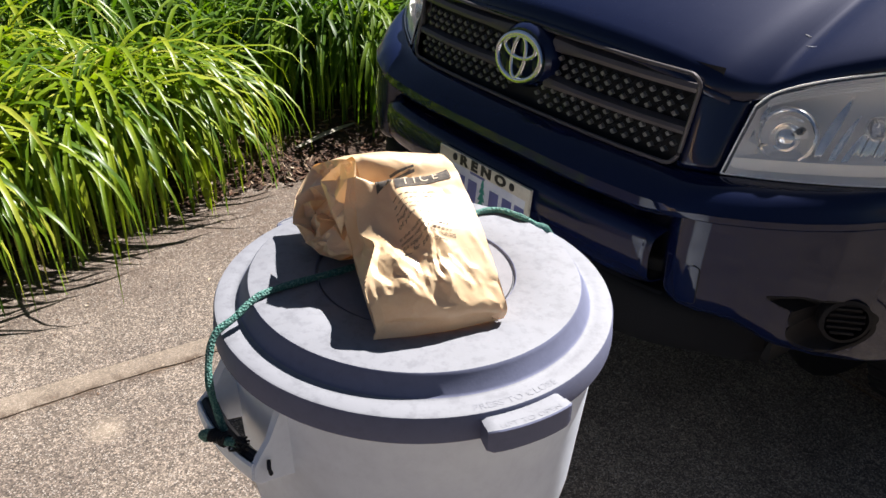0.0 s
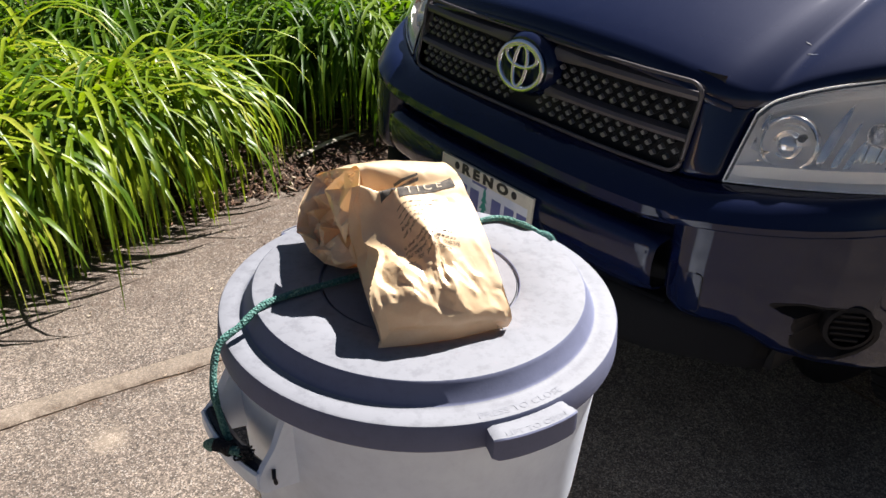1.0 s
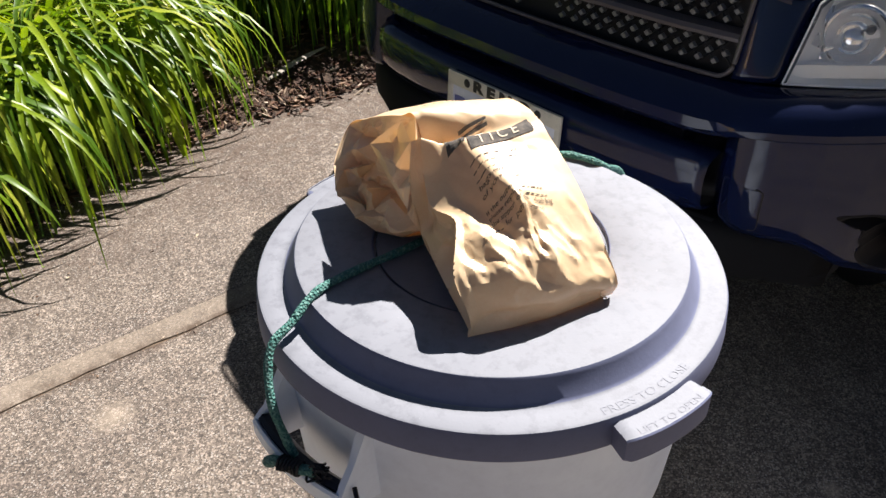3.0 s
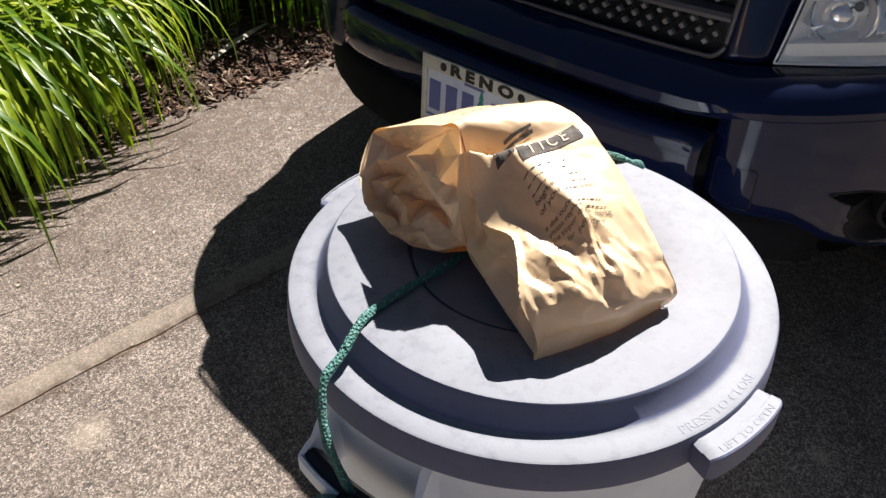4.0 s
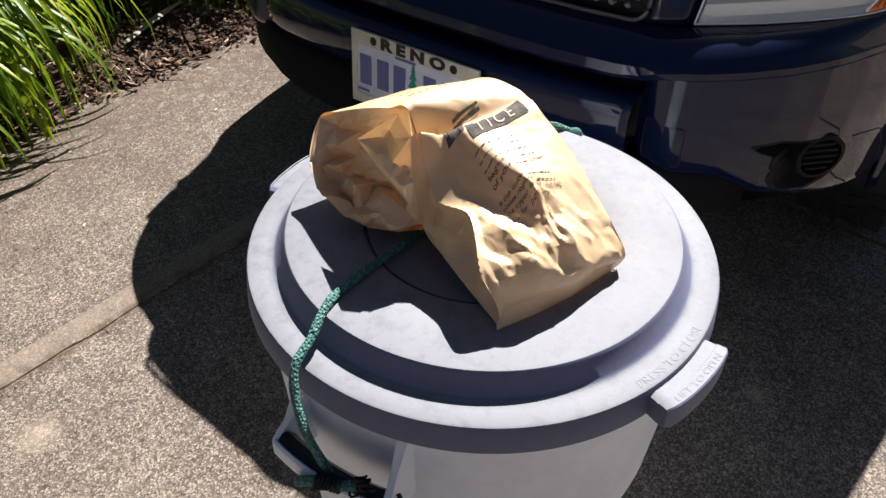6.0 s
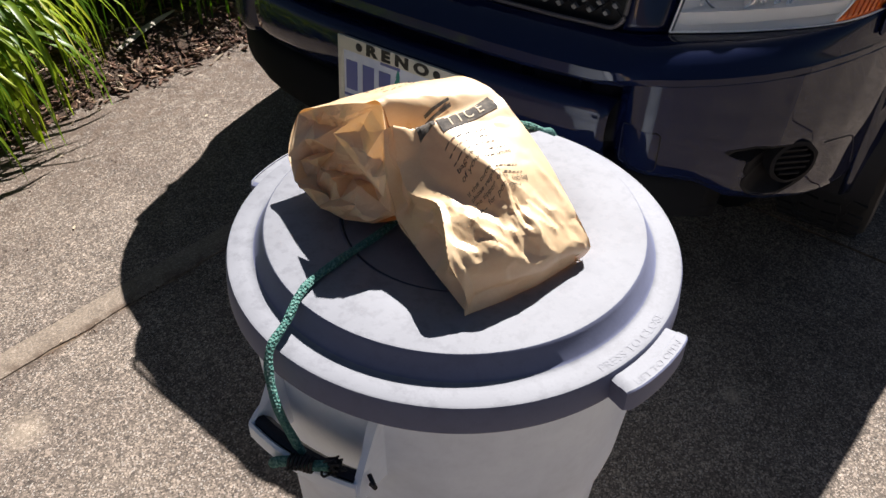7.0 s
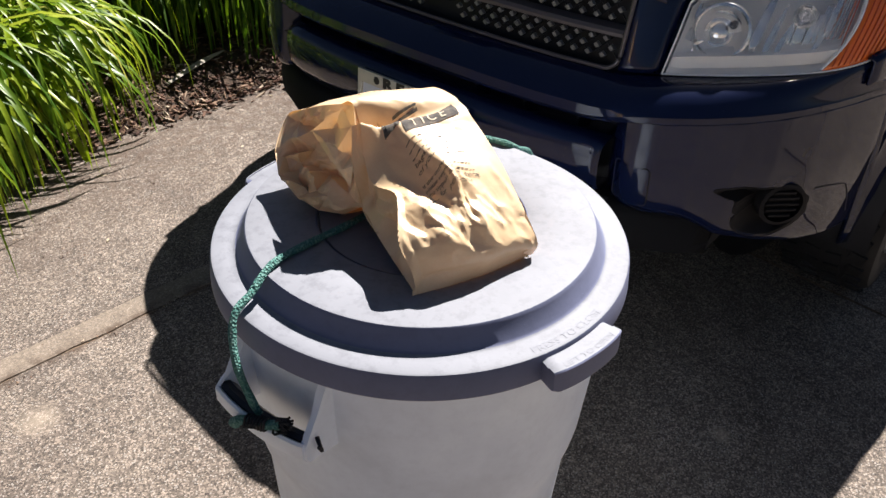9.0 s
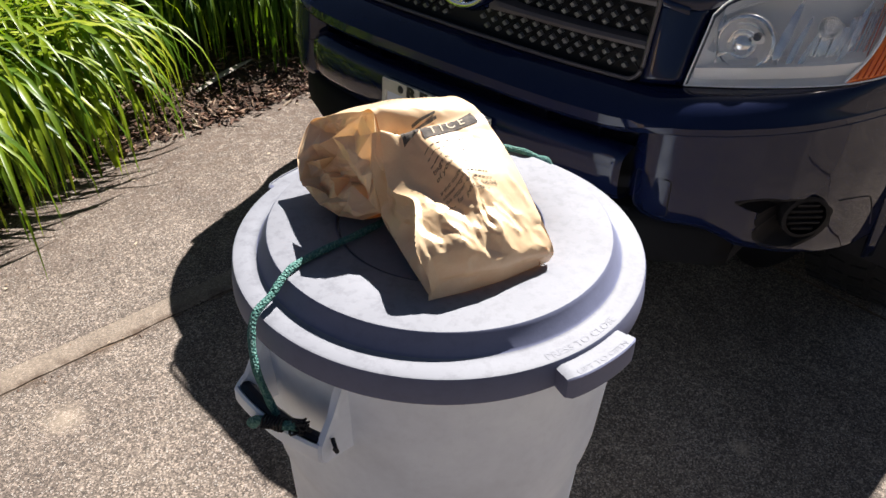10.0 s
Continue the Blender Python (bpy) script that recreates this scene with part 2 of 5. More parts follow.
PLATE = material("plate_pale", (0.62, 0.64, 0.7), 0.45)
at = place(PLATE)
link(PLATE, ramp(PLATE, noise_tex(PLATE, at, 16, 3), [(0.35, (0.52, 0.55, 0.66)), (0.7, (0.74, 0.74, 0.77))]), shader(PLATE).inputs["Base Color"])
PLATE_FRAME = plastic_material("cream_plate_frame", (0.62, 0.57, 0.46), 0.45, 0.25)
PLATE_INK = material("plate_blue_ink", (0.12, 0.13, 0.30), 0.5)
PLATE_BLACK = material("plate_black_ink", (0.012, 0.011, 0.01), 0.5)
PLATE_GREEN = material("plate_green_ink", (0.02, 0.25, 0.2), 0.5)
LOUVRE = material("dark_louvre", (0.010, 0.009, 0.010), 0.7, Specular_IOR_Level=0.2)
VALANCE = material("dull_black_valance", (0.007, 0.007, 0.008), 0.85, Specular_IOR_Level=0.15)
DARK_GLASS = material("tinted_glass", (0.01, 0.012, 0.013), 0.04, 0.0, Coat_Weight=1.0)


def clear_glass(name, tint):
    m = bpy.data.materials.new(name)
    m.use_nodes = True
    m.node_tree.nodes.remove(shader(m))
    t = node(m, "ShaderNodeBsdfTransparent")
    t.inputs[0].default_value = (*tint, 1)
    g = node(m, "ShaderNodeBsdfGlossy", Roughness=0.1)
    g.inputs[0].default_value = (1, 1, 1, 1)
    w = node(m, "ShaderNodeLayerWeight", Blend=0.5)
    f = m.node_tree.nodes.new("ShaderNodeMath")
    f.operation = "POWER"
    link(m, w.outputs["Facing"], f.inputs[0])
    f.inputs[1].default_value = 3.0
    gloss = m.node_tree.nodes.new("ShaderNodeMapRange")
    link(m, f.outputs[0], gloss.inputs[0])
    gloss.inputs[3].default_value, gloss.inputs[4].default_value = 0.04, 0.5
    haze = node(m, "ShaderNodeBsdfDiffuse")
    haze.inputs[0].default_value = (0.9, 0.86, 0.78, 1)
    a = node(m, "ShaderNodeMixShader")
    a.inputs[0].default_value = 0.16
    link(m, t.outputs[0], a.inputs[1])
    link(m, haze.outputs[0], a.inputs[2])
    b = node(m, "ShaderNodeMixShader")
    link(m, gloss.outputs[0], b.inputs[0])
    link(m, a.outputs[0], b.inputs[1])
    link(m, g.outputs[0], b.inputs[2])
    link(m, b.outputs[0], m.node_tree.nodes["Material Output"].inputs[0])
    return m


LENS = clear_glass("hazed_lens", (0.98, 0.98, 0.98))


# ---- mesh helpers ----
def finish(name, bm, mat, smooth=False, sharp=35.0):
    bmesh.ops.recalc_face_normals(bm, faces=bm.faces)
    me = bpy.data.meshes.new(name)
    if smooth:
        for f in bm.faces:
            f.smooth = True
        limit = radians(sharp)
        for e in bm.edges:
            if len(e.link_faces) == 2 and e.calc_face_angle(0) > limit:
                e.smooth = False
    bm.to_mesh(me)
    bm.free()
    for one in (mat if isinstance(mat, (list, tuple)) else [mat]):
        me.materials.append(one)
    return me


def part(name, bm, mat, parent=None, label="", smooth=True, sharp=35.0):
    """Links a bmesh as one mesh object, under a thing or a part."""
    ob = new(name, finish(name, bm, mat, smooth, sharp))
    ob.parent = parent
    return tagged(ob, label) if label else ob


def thing(name, label, category, at=Matrix(), **tags):
    ob = new(name)
    ob.empty_display_size = 0.05
    ob.matrix_basis = at
    return tagged(ob, label, category, **tags)


def box(bm, size, m=Matrix(), bevel=0.0):
    geo = bmesh.ops.create_cube(bm, size=1, matrix=m @ Matrix.Diagonal((*size, 1)))
    if bevel:
        edges = list({e for v in geo["verts"] for e in v.link_edges})
        bmesh.ops.bevel(bm, geom=edges, offset=bevel, segments=2, affect="EDGES", profile=0.6)
    return bm


def rows_mesh(bm, rows, close_u=False, close_v=False, mat_index=0):
    """Quads between rows of points of equal length."""
    vs = [[bm.verts.new(p) for p in row] for row in rows]
    n, k = len(vs), len(vs[0])
    for i in range(n if close_v else n - 1):
        for j in range(k if close_u else k - 1):
            a, b, c, d = vs[i][j], vs[i][(j + 1) % k], vs[(i + 1) % n][(j + 1) % k], vs[(i + 1) % n][j]
            if len({a, b, c, d}) == 4:
                f = bm.faces.new((a, b, c, d))
                f.material_index = mat_index
    return vs


def lathe(bm, profile, steps=96, m=Matrix()):
    rows = []
    for i in range(steps):
        a = 2 * math.pi * i / steps
        rows.append([m @ Vector((r * math.cos(a), r * math.sin(a), z)) for r, z in profile])
    rows_mesh(bm, rows, close_v=True)
    bmesh.ops.remove_doubles(bm, verts=bm.verts, dist=1e-6)
    return bm


def lerp_table(x, table):
    if x <= table[0][0]:
        return table[0][1]
    for (a, p), (b, q) in zip(table, table[1:]):
        if x <= b:
            return p + (q - p) * (x - a) / (b - a)
    return table[-1][1]


def smooth_line(points, n):
    """n points, evenly spaced by index, on a smooth curve through the given ones."""
    p = [Vector(q) for q in points]
    p = [2 * p[0] - p[1]] + p + [2 * p[-1] - p[-2]]
    out = []
    for i in range(n):
        x = i / (n - 1) * (len(p) - 3)
        k = min(int(x), len(p) - 4)
        t = x - k
        a, b, c, d = p[k:k + 4]
        out.append(0.5 * ((2 * b) + (c - a) * t + (2 * a - 5 * b + 4 * c - d) * t * t + (3 * b - a - 3 * c + d) * t ** 3))
    return out


def tube(bm, points, radius, sides=10, flat=1.0):
    """A tube along points; radius may be a number or a function of 0..1."""
    rows, n = [], len(points)
    up = Vector((0, 0, 1))
    for i, p in enumerate(points):
        t = (points[min(i + 1, n - 1)] - points[max(i - 1, 0)]).normalized()
        side = t.cross(up if abs(t.z) < 0.95 else Vector((1, 0, 0))).normalized()
        over = side.cross(t).normalized()
        r = radius(i / (n - 1)) if callable(radius) else radius
        rows.append([p + r * (math.cos(2 * math.pi * k / sides) * side + flat * math.sin(2 * math.pi * k / sides) * over) for k in range(sides)])
    vs = rows_mesh(bm, rows, close_u=True)
    bm.faces.new(vs[0])
    bm.faces.new(vs[-1][::-1])
    return bm


def words(text, size, extrude=0.0, align="CENTER", bold=0.0):
    """A flat mesh of the words, as vertices and faces, in the built-in font."""
    cu = bpy.data.curves.new("words", "FONT")
    cu.body, cu.size, cu.align_x, cu.resolution_u, cu.extrude, cu.offset = text, size, align, 3, extrude, bold
    ob = new("words", cu)
    me = bpy.data.meshes.new_from_object(ob.evaluated_get(bpy.context.evaluated_depsgraph_get()))
    bm = bmesh.new()
    bm.from_mesh(me)
    bpy.data.objects.remove(ob)
    bpy.data.curves.remove(cu)
    bpy.data.meshes.remove(me)
    return bm


def bent(bm, f, cut=0.0):
    """Moves each vertex by f; cut: first splits long edges."""
    if cut:
        bmesh.ops.triangulate(bm, faces=bm.faces)
        for _ in range(3):
            long = [e for e in bm.edges if e.calc_length() > cut]
            if not long:
                break
            bmesh.ops.subdivide_edges(bm, edges=long, cuts=1)
            bmesh.ops.triangulate(bm, faces=bm.faces)
    for v in bm.verts:
        v.co = f(v.co)
    return bm


# ---- driveway and planting bed ----
TURN = radians(33.9)
PQ = Matrix.Rotation(TURN, 4, "Z")
JOINT, BAND, CROSS = 0.946, 0.072, 1.343
EDGE = [(-4, 1.40), (-0.8, 1.5), (-0.424, 1.60), (-0.07, 1.72), (0.19, 1.785), (0.49, 1.82), (0.69, 1.80), (1.04, 1.81), (1.6, 1.80), (9, 1.82)]


def bed_edge(p):
    return lerp_table(p, EDGE) + 0.02 * noise.noise((p * 9, 3.1, 0)) + 0.012 * noise.noise((p * 31, 7.7, 0))


def driveway():
    ps = [-60, -20, -8, -4] + [-3 + 0.03 * i for i in range(144)]
    ps += [CROSS - 0.005, CROSS - 0.004, CROSS + 0.004, CROSS + 0.005] + [1.4 + 0.06 * i for i in range(30)] + [4, 8, 20, 60]
    ps = sorted(p for p in ps if p in (CROSS - 0.005, CROSS - 0.004, CROSS + 0.004, CROSS + 0.005) or abs(p - CROSS) > 0.02)
    qs = [-60, -20, -8, -4, -2, -1, 0, 0.5, 0.8, "a", "b", "c", "d", 0.985, "e", "f", "g", 1.2, 1.5, 2, 3, 6, 20, 60]
    bm = bmesh.new()
    rows = []
    for q in qs:
        row = []
        for p in ps:
            wob = 0.007 * noise.noise((p * 9, 0.3, 1)) + 0.005 * noise.noise((p * 33, 0.9, 4))
            wide = max(0.0004, 0.0020 + 0.0045 * noise.noise((p * 17, 5.5, 2)) + 0.002 * noise.noise((p * 60, 1.5, 2)))
            z = 0.0
            if q == "a":
                y = JOINT + wob - wide - 0.002
            elif q == "b":
                y, z = JOINT + wob - wide, -0.0026
            elif q == "c":
                y, z = JOINT + wob + wide, -0.0026
            elif q == "d":
                y, z = JOINT + wob + wide + 0.001, 0.0008
            elif q == "e":
                y, z = JOINT + BAND, 0.0008
            elif q == "f":
                y, z = JOINT + BAND + 0.0025 + wob * 0.3, 0.0019
            elif q == "g":
                y = JOINT + BAND + 0.005
            else:
                y = q
            if abs(p - CROSS) < 0.0045:
                z = min(z, -0.009)
            row.append((p, y, z))
        rows.append(row)
    vs = rows_mesh(bm, rows)
    for f in bm.faces:
        c = f.calc_center_median()
        if c.z < -0.002:
            f.material_index = 2
        elif JOINT < c.y < JOINT + BAND:
            f.material_index = 1
    ob = part("driveway", bm, [CONCRETE, CONCRETE_BAND, CRACK], smooth=False)
    ob.matrix_basis = PQ
    return tagged(ob, "sunlit tan exposed-aggregate concrete driveway with a dirty cracked joint", "driveway", kind="structure")


driveway()


def bed_height(p, q):
    d = q - lerp_table(p, EDGE)
    rise = min(max(d / 0.25, 0), 1)
    return 0.004 + 0.035 * rise * rise * (3 - 2 * rise) + rise * (0.018 * noise.noise((p * 6, q * 6, 0)) + 0.01 * noise.noise((p * 22, q * 22, 3)))


def planting_bed():
    bm = bmesh.new()
    rows = []
    ps = [-12, -8, -5, -4] + [-3 + 0.04 * i for i in range(150)] + [3.5, 5, 8, 12]
    for p in ps:
        e = bed_edge(p)
        offs = [0, 0.02, 0.05] + [0.08 + 0.05 * i for i in range(26)] + [1.7, 2.4, 4, 8, 30]
        rows.append([(p, e + d, bed_height(p, e + d) if d else -0.004) for d in offs])
    rows_mesh(bm, rows)
    ob = part("planting_bed", bm, SOIL)
    ob.matrix_basis = PQ
    return tagged(ob, "dark soil planting bed strewn with bark along the driveway", "planting bed", kind="structure")


planting_bed()

# wall added out of view: blocks low sky and darkens the car's reflections
UNSEEN_BOARD = material("weathered_board", (0.07, 0.055, 0.045), 0.85)
at = place(UNSEEN_BOARD, (0.6, 6.0, 0.25))
link(UNSEEN_BOARD, ramp(UNSEEN_BOARD, noise_tex(UNSEEN_BOARD, at, 5, 5, 0.6), [(0.3, (0.035, 0.028, 0.024)), (0.6, (0.075, 0.06, 0.05)), (0.8, (0.11, 0.09, 0.075))]), shader(UNSEEN_BOARD).inputs["Base Color"])


def unseen_wall(name, at_x, at_y, turn):
    bm = bmesh.new()
    box(bm, (14.0, 0.12, 1.8), pose(0, 0, 0.9), 0.01)
    ob = part(name, bm, UNSEEN_BOARD)
    ob.matrix_basis = pose(at_x, at_y, 0, 0, 0, turn)
    return tagged(ob, "plain dark weathered board wall added out of view to darken low reflections", "wall", kind="structure")


unseen_wall("unseen_wall_south", -5.5, -4.2, -51.2)


def bark_mulch():
    rng = random.Random(4)
    verts, faces = [], []
    for i in range(5200):
        p = rng.uniform(-1.6, 2.0)
        e = bed_edge(p)
        q = e + (rng.uniform(-0.05, 0.12) if rng.random() < 0.22 else abs(rng.gauss(0, 0.33)) + 0.01)
        if q < e - 0.012 and rng.random() < 0.72:
            continue
        l, w, h = rng.uniform(0.008, 0.042), rng.uniform(0.004, 0.014), rng.uniform(0.0015, 0.005)
        m = Matrix.Translation((p, q, max(bed_height(p, q), 0.0) + rng.uniform(0.001, 0.012 if q > e else 0.003)))
        m = m @ Euler((rng.gauss(0, 0.35), rng.gauss(0, 0.35), rng.uniform(0, 6.3))).to_matrix().to_4x4()
        k = len(verts)
        bow = rng.uniform(-0.2, 0.3) * w
        for sx, sy in ((-1, -0.6), (-0.2, -1), (1, -0.5), (1, 0.6), (0.1, 1), (-1, 0.5)):
            j = rng.uniform(0.75, 1.2)
            verts.append(m @ Vector((sx * l / 2 * j, sy * w / 2 * j, h / 2 + (bow if abs(sx) < 0.5 else 0))))
        for sx, sy in ((-1, -0.6), (-0.2, -1), (1, -0.5), (1, 0.6), (0.1, 1), (-1, 0.5)):
            verts.append(m @ Vector((sx * l / 2, sy * w / 2, -h / 2)))
        faces.append([k + a for a in range(6)])
        for a in range(6):
            b = (a + 1) % 6
            faces.append([k + 6 + a, k + 6 + b, k + b, k + a])
    # crumbs trodden onto the concrete, thinning out from the bed, and caught along the joint
    for i in range(1500):
        p = rng.uniform(-1.7, 1.6)
        if i % 6 == 0:
            q = JOINT + rng.gauss(-0.008, 0.010)
        else:
            q = bed_edge(p) - abs(rng.gauss(0, 0.28)) - 0.01
        r = rng.uniform(0.0009, 0.0026) * (1.5 if rng.random() < 0.06 else 1.0)
        m = Matrix.Translation((p, q, 0.0012 + r * 0.4)) @ Euler((rng.gauss(0, 0.3), rng.gauss(0, 0.3), rng.uniform(0, 6.3))).to_matrix().to_4x4()
        k = len(verts)
        for x, y, z in ((-1.6, 0, 0), (0, -0.8, 0), (1.5, 0.1, 0), (0.1, 0.8, 0), (0, 0, 0.6), (0, 0, -0.5)):
            verts.append(m @ (Vector((x, y, z)) * r))
        for a, b in ((0, 1), (1, 2), (2, 3), (3, 0)):
            faces += [[k + a, k + b, k + 4], [k + b, k + a, k + 5]]
    me = bpy.data.meshes.new("bark_mulch")
    me.from_pydata([tuple(v) for v in verts], [], faces)
    me.materials.append(BARK)
    ob = new("bark_mulch", me)
    ob.matrix_basis = PQ
    return tagged(ob, "loose reddish-brown bark chips spilling over the concrete edge", "bark mulch", kind="stuff")


bark_mulch()


def grass(name, label, clumps, mat, seed):
    """Arching strap-like blades. clumps: place p, q, how many, blade length, base radius, favoured way in degrees."""
    rng = random.Random(seed)
    verts, faces = [], []
    for p0, q0, count, length, spread, way in clumps:
        for i in range(count):
            a = rng.uniform(0, 2 * math.pi)
            if rng.random() < 0.55:
                a = radians(way) + rng.gauss(0, 0.75)
            r = spread * math.sqrt(rng.random())
            b = rng.uniform(0, 2 * math.pi)
            x, y = p0 + r * math.cos(b), q0 + r * math.sin(b)
            if y < lerp_table(x, EDGE) + 0.08:
                continue
            z = bed_height(x, y)
            L = length * rng.uniform(0.55, 1.12)
            w0 = rng.uniform(0.0055, 0.0125)
            lean = abs(rng.gauss(0.12, 0.16))
            droop = rng.uniform(2.5, 3.9)
            power = rng.uniform(1.3, 2.1)
            twist = rng.gauss(0, 0.35)
            side_bend = rng.gauss(0, 0.22)
            n = 11
            pos = Vector((x, y, z))
            k = len(verts)
            for j in range(n + 1):
                s = j / n
                tilt = min(lean + droop * s ** power, 3.05)
                az = a + side_bend * s
                d = Vector((math.sin(tilt) * math.cos(az), math.sin(tilt) * math.sin(az), math.cos(tilt)))
                if j:
                    pos = pos + d * (L / n)
                    if pos.z < 0.012:
                        pos.z = 0.012 + 0.01 * rng.random()
                side = Vector((-math.sin(az + twist * s), math.cos(az + twist * s), 0))
                w = w0 * (0.55 + 1.1 * s if s < 0.4 else 1.0) * (1 - max(0, (s - 0.55) / 0.45) ** 1.6)
                fold = Vector((0, 0, 1)) if abs(d.z) < 0.9 else Vector((math.cos(az), math.sin(az), 0))
                verts.append(pos - side * w + fold * w * 0.35)
                verts.append(pos)
                verts.append(pos + side * w + fold * w * 0.35)
            for j in range(n):
                c = k + 3 * j
                faces.append((c, c + 1, c + 4, c + 3))
                faces.append((c + 1, c + 2, c + 5, c + 4))
    me = bpy.data.meshes.new(name)
    me.from_pydata([tuple(v) for v in verts], [], faces)
    me.materials.append(mat)
    for poly in me.polygons:
        poly.use_smooth = True
    ob = new(name, me)
    ob.matrix_basis = PQ
    return tagged(ob, label, "ornamental grass", kind="stuff")


grass("ornamental_grass", "bright green arching strap-leaved grass drooping over the driveway edge",
      [(-1.55, 1.86, 560, 0.9, 0.22, 235), (-1.05, 1.87, 620, 0.92, 0.22, 238), (-0.60, 1.91, 640, 0.92, 0.22, 240),
       (-0.17, 2.07, 600, 0.92, 0.2, 248), (0.13, 2.25, 540, 0.9, 0.19, 258), (-0.8, 2.4, 360, 1.0, 0.26, 245),
       (-1.4, 2.4, 330, 1.0, 0.26, 270), (-0.35, 2.62, 340, 1.0, 0.24, 270), (-2.2, 1.9, 300, 0.9, 0.3, 270)], GRASS, 11)
grass("ornamental_grass", "arching grass behind the bed, its green darkened to stand for partial shade",
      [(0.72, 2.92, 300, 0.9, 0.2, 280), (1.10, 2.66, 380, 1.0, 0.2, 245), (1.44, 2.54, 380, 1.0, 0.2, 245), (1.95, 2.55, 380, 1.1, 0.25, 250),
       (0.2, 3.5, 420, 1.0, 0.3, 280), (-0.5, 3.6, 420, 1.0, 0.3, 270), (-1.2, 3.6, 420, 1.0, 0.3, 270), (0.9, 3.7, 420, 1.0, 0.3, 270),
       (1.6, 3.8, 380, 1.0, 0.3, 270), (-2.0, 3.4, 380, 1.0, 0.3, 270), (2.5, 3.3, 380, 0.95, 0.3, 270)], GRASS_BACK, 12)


def debris():
    bm = bmesh.new()
    pts = smooth_line([(-0.56, 2.02, 0.052), (-0.49, 2.13, 0.058), (-0.42, 2.23, 0.06), (-0.37, 2.31, 0.053)], 12)
    tube(bm, pts, lambda s: 0.004 + 0.012 * math.sin(math.pi * min(1, s * 0.85 + 0.1)), 6, 0.25)
    tagged(part("stick", bm, STICK, smooth=False), "flat grey weathered stick lying on the bark", "stick")
    rng = random.Random(3)
    spots = [(-0.656, 1.116, 0.008), (-0.71, 1.47, 0.006), (-0.2, 1.98, 0.008), (-0.95, 0.95, 0.006), (-0.3, 1.6, 0.007)]
    for x, y, r in spots:
        bm = bmesh.new()
        a = rng.uniform(0, 6.3)
        rows = []
        for j in range(7):
            s = j / 6
            w = r * 0.45 * math.sin(math.pi * (0.06 + 0.9 * s))
            rows.append([Vector((r * (2 * s - 1), -w, 0.004 + 0.35 * w)), Vector((r * (2 * s - 1), 0, 0.002 + 0.002 * s)), Vector((r * (2 * s - 1), w, 0.004 + 0.2 * w))])
        rows_mesh(bm, rows)
        ob = part("dry_leaf", bm, DRY)
        ob.matrix_basis = pose(x, y, 0, 0, 0, math.degrees(a))
        tagged(ob, "small curled pale dry leaf lying on the concrete", "leaf", group="fallen leaves")


debris()


# ---- rubbish bin with its lid, rope and paper bag ----
from mathutils.bvhtree import BVHTree
from mathutils.geometry import delaunay_2d_cdt

TOP = 0.7526
bin_at = pose(0, 0, 0)
bin_thing = thing("trash_can", "light grey plastic trash can with moulded side handles on the driveway", "trash can", bin_at)


def radius_at(z):
    return lerp_table(z, [(0, 0.196), (0.02, 0.2), (0.40, 0.2165), (0.425, 0.2185), (0.45, 0.226), (0.47, 0.229), (0.62, 0.2375), (0.70, 0.2425)])


def can_body():
    bm = bmesh.new()
    zs = [0.0, 0.006, 0.02, 0.1, 0.2, 0.3, 0.40, 0.425, 0.45, 0.47, 0.55, 0.62, 0.68, 0.702]
    outer = [(radius_at(z), z) for z in zs]
    outer[0] = (radius_at(0) - 0.006, 0.0)
    inner = [(r - 0.004, max(z, 0.004)) for r, z in reversed(outer)]
    lathe(bm, [(0, 0.0)] + outer + [(outer[-1][0] - 0.002, 0.704)] + inner + [(0, 0.004)], 120)
    part("body", bm, CAN, bin_thing, "pale grey tapered plastic body with a step below the handles")


can_body()


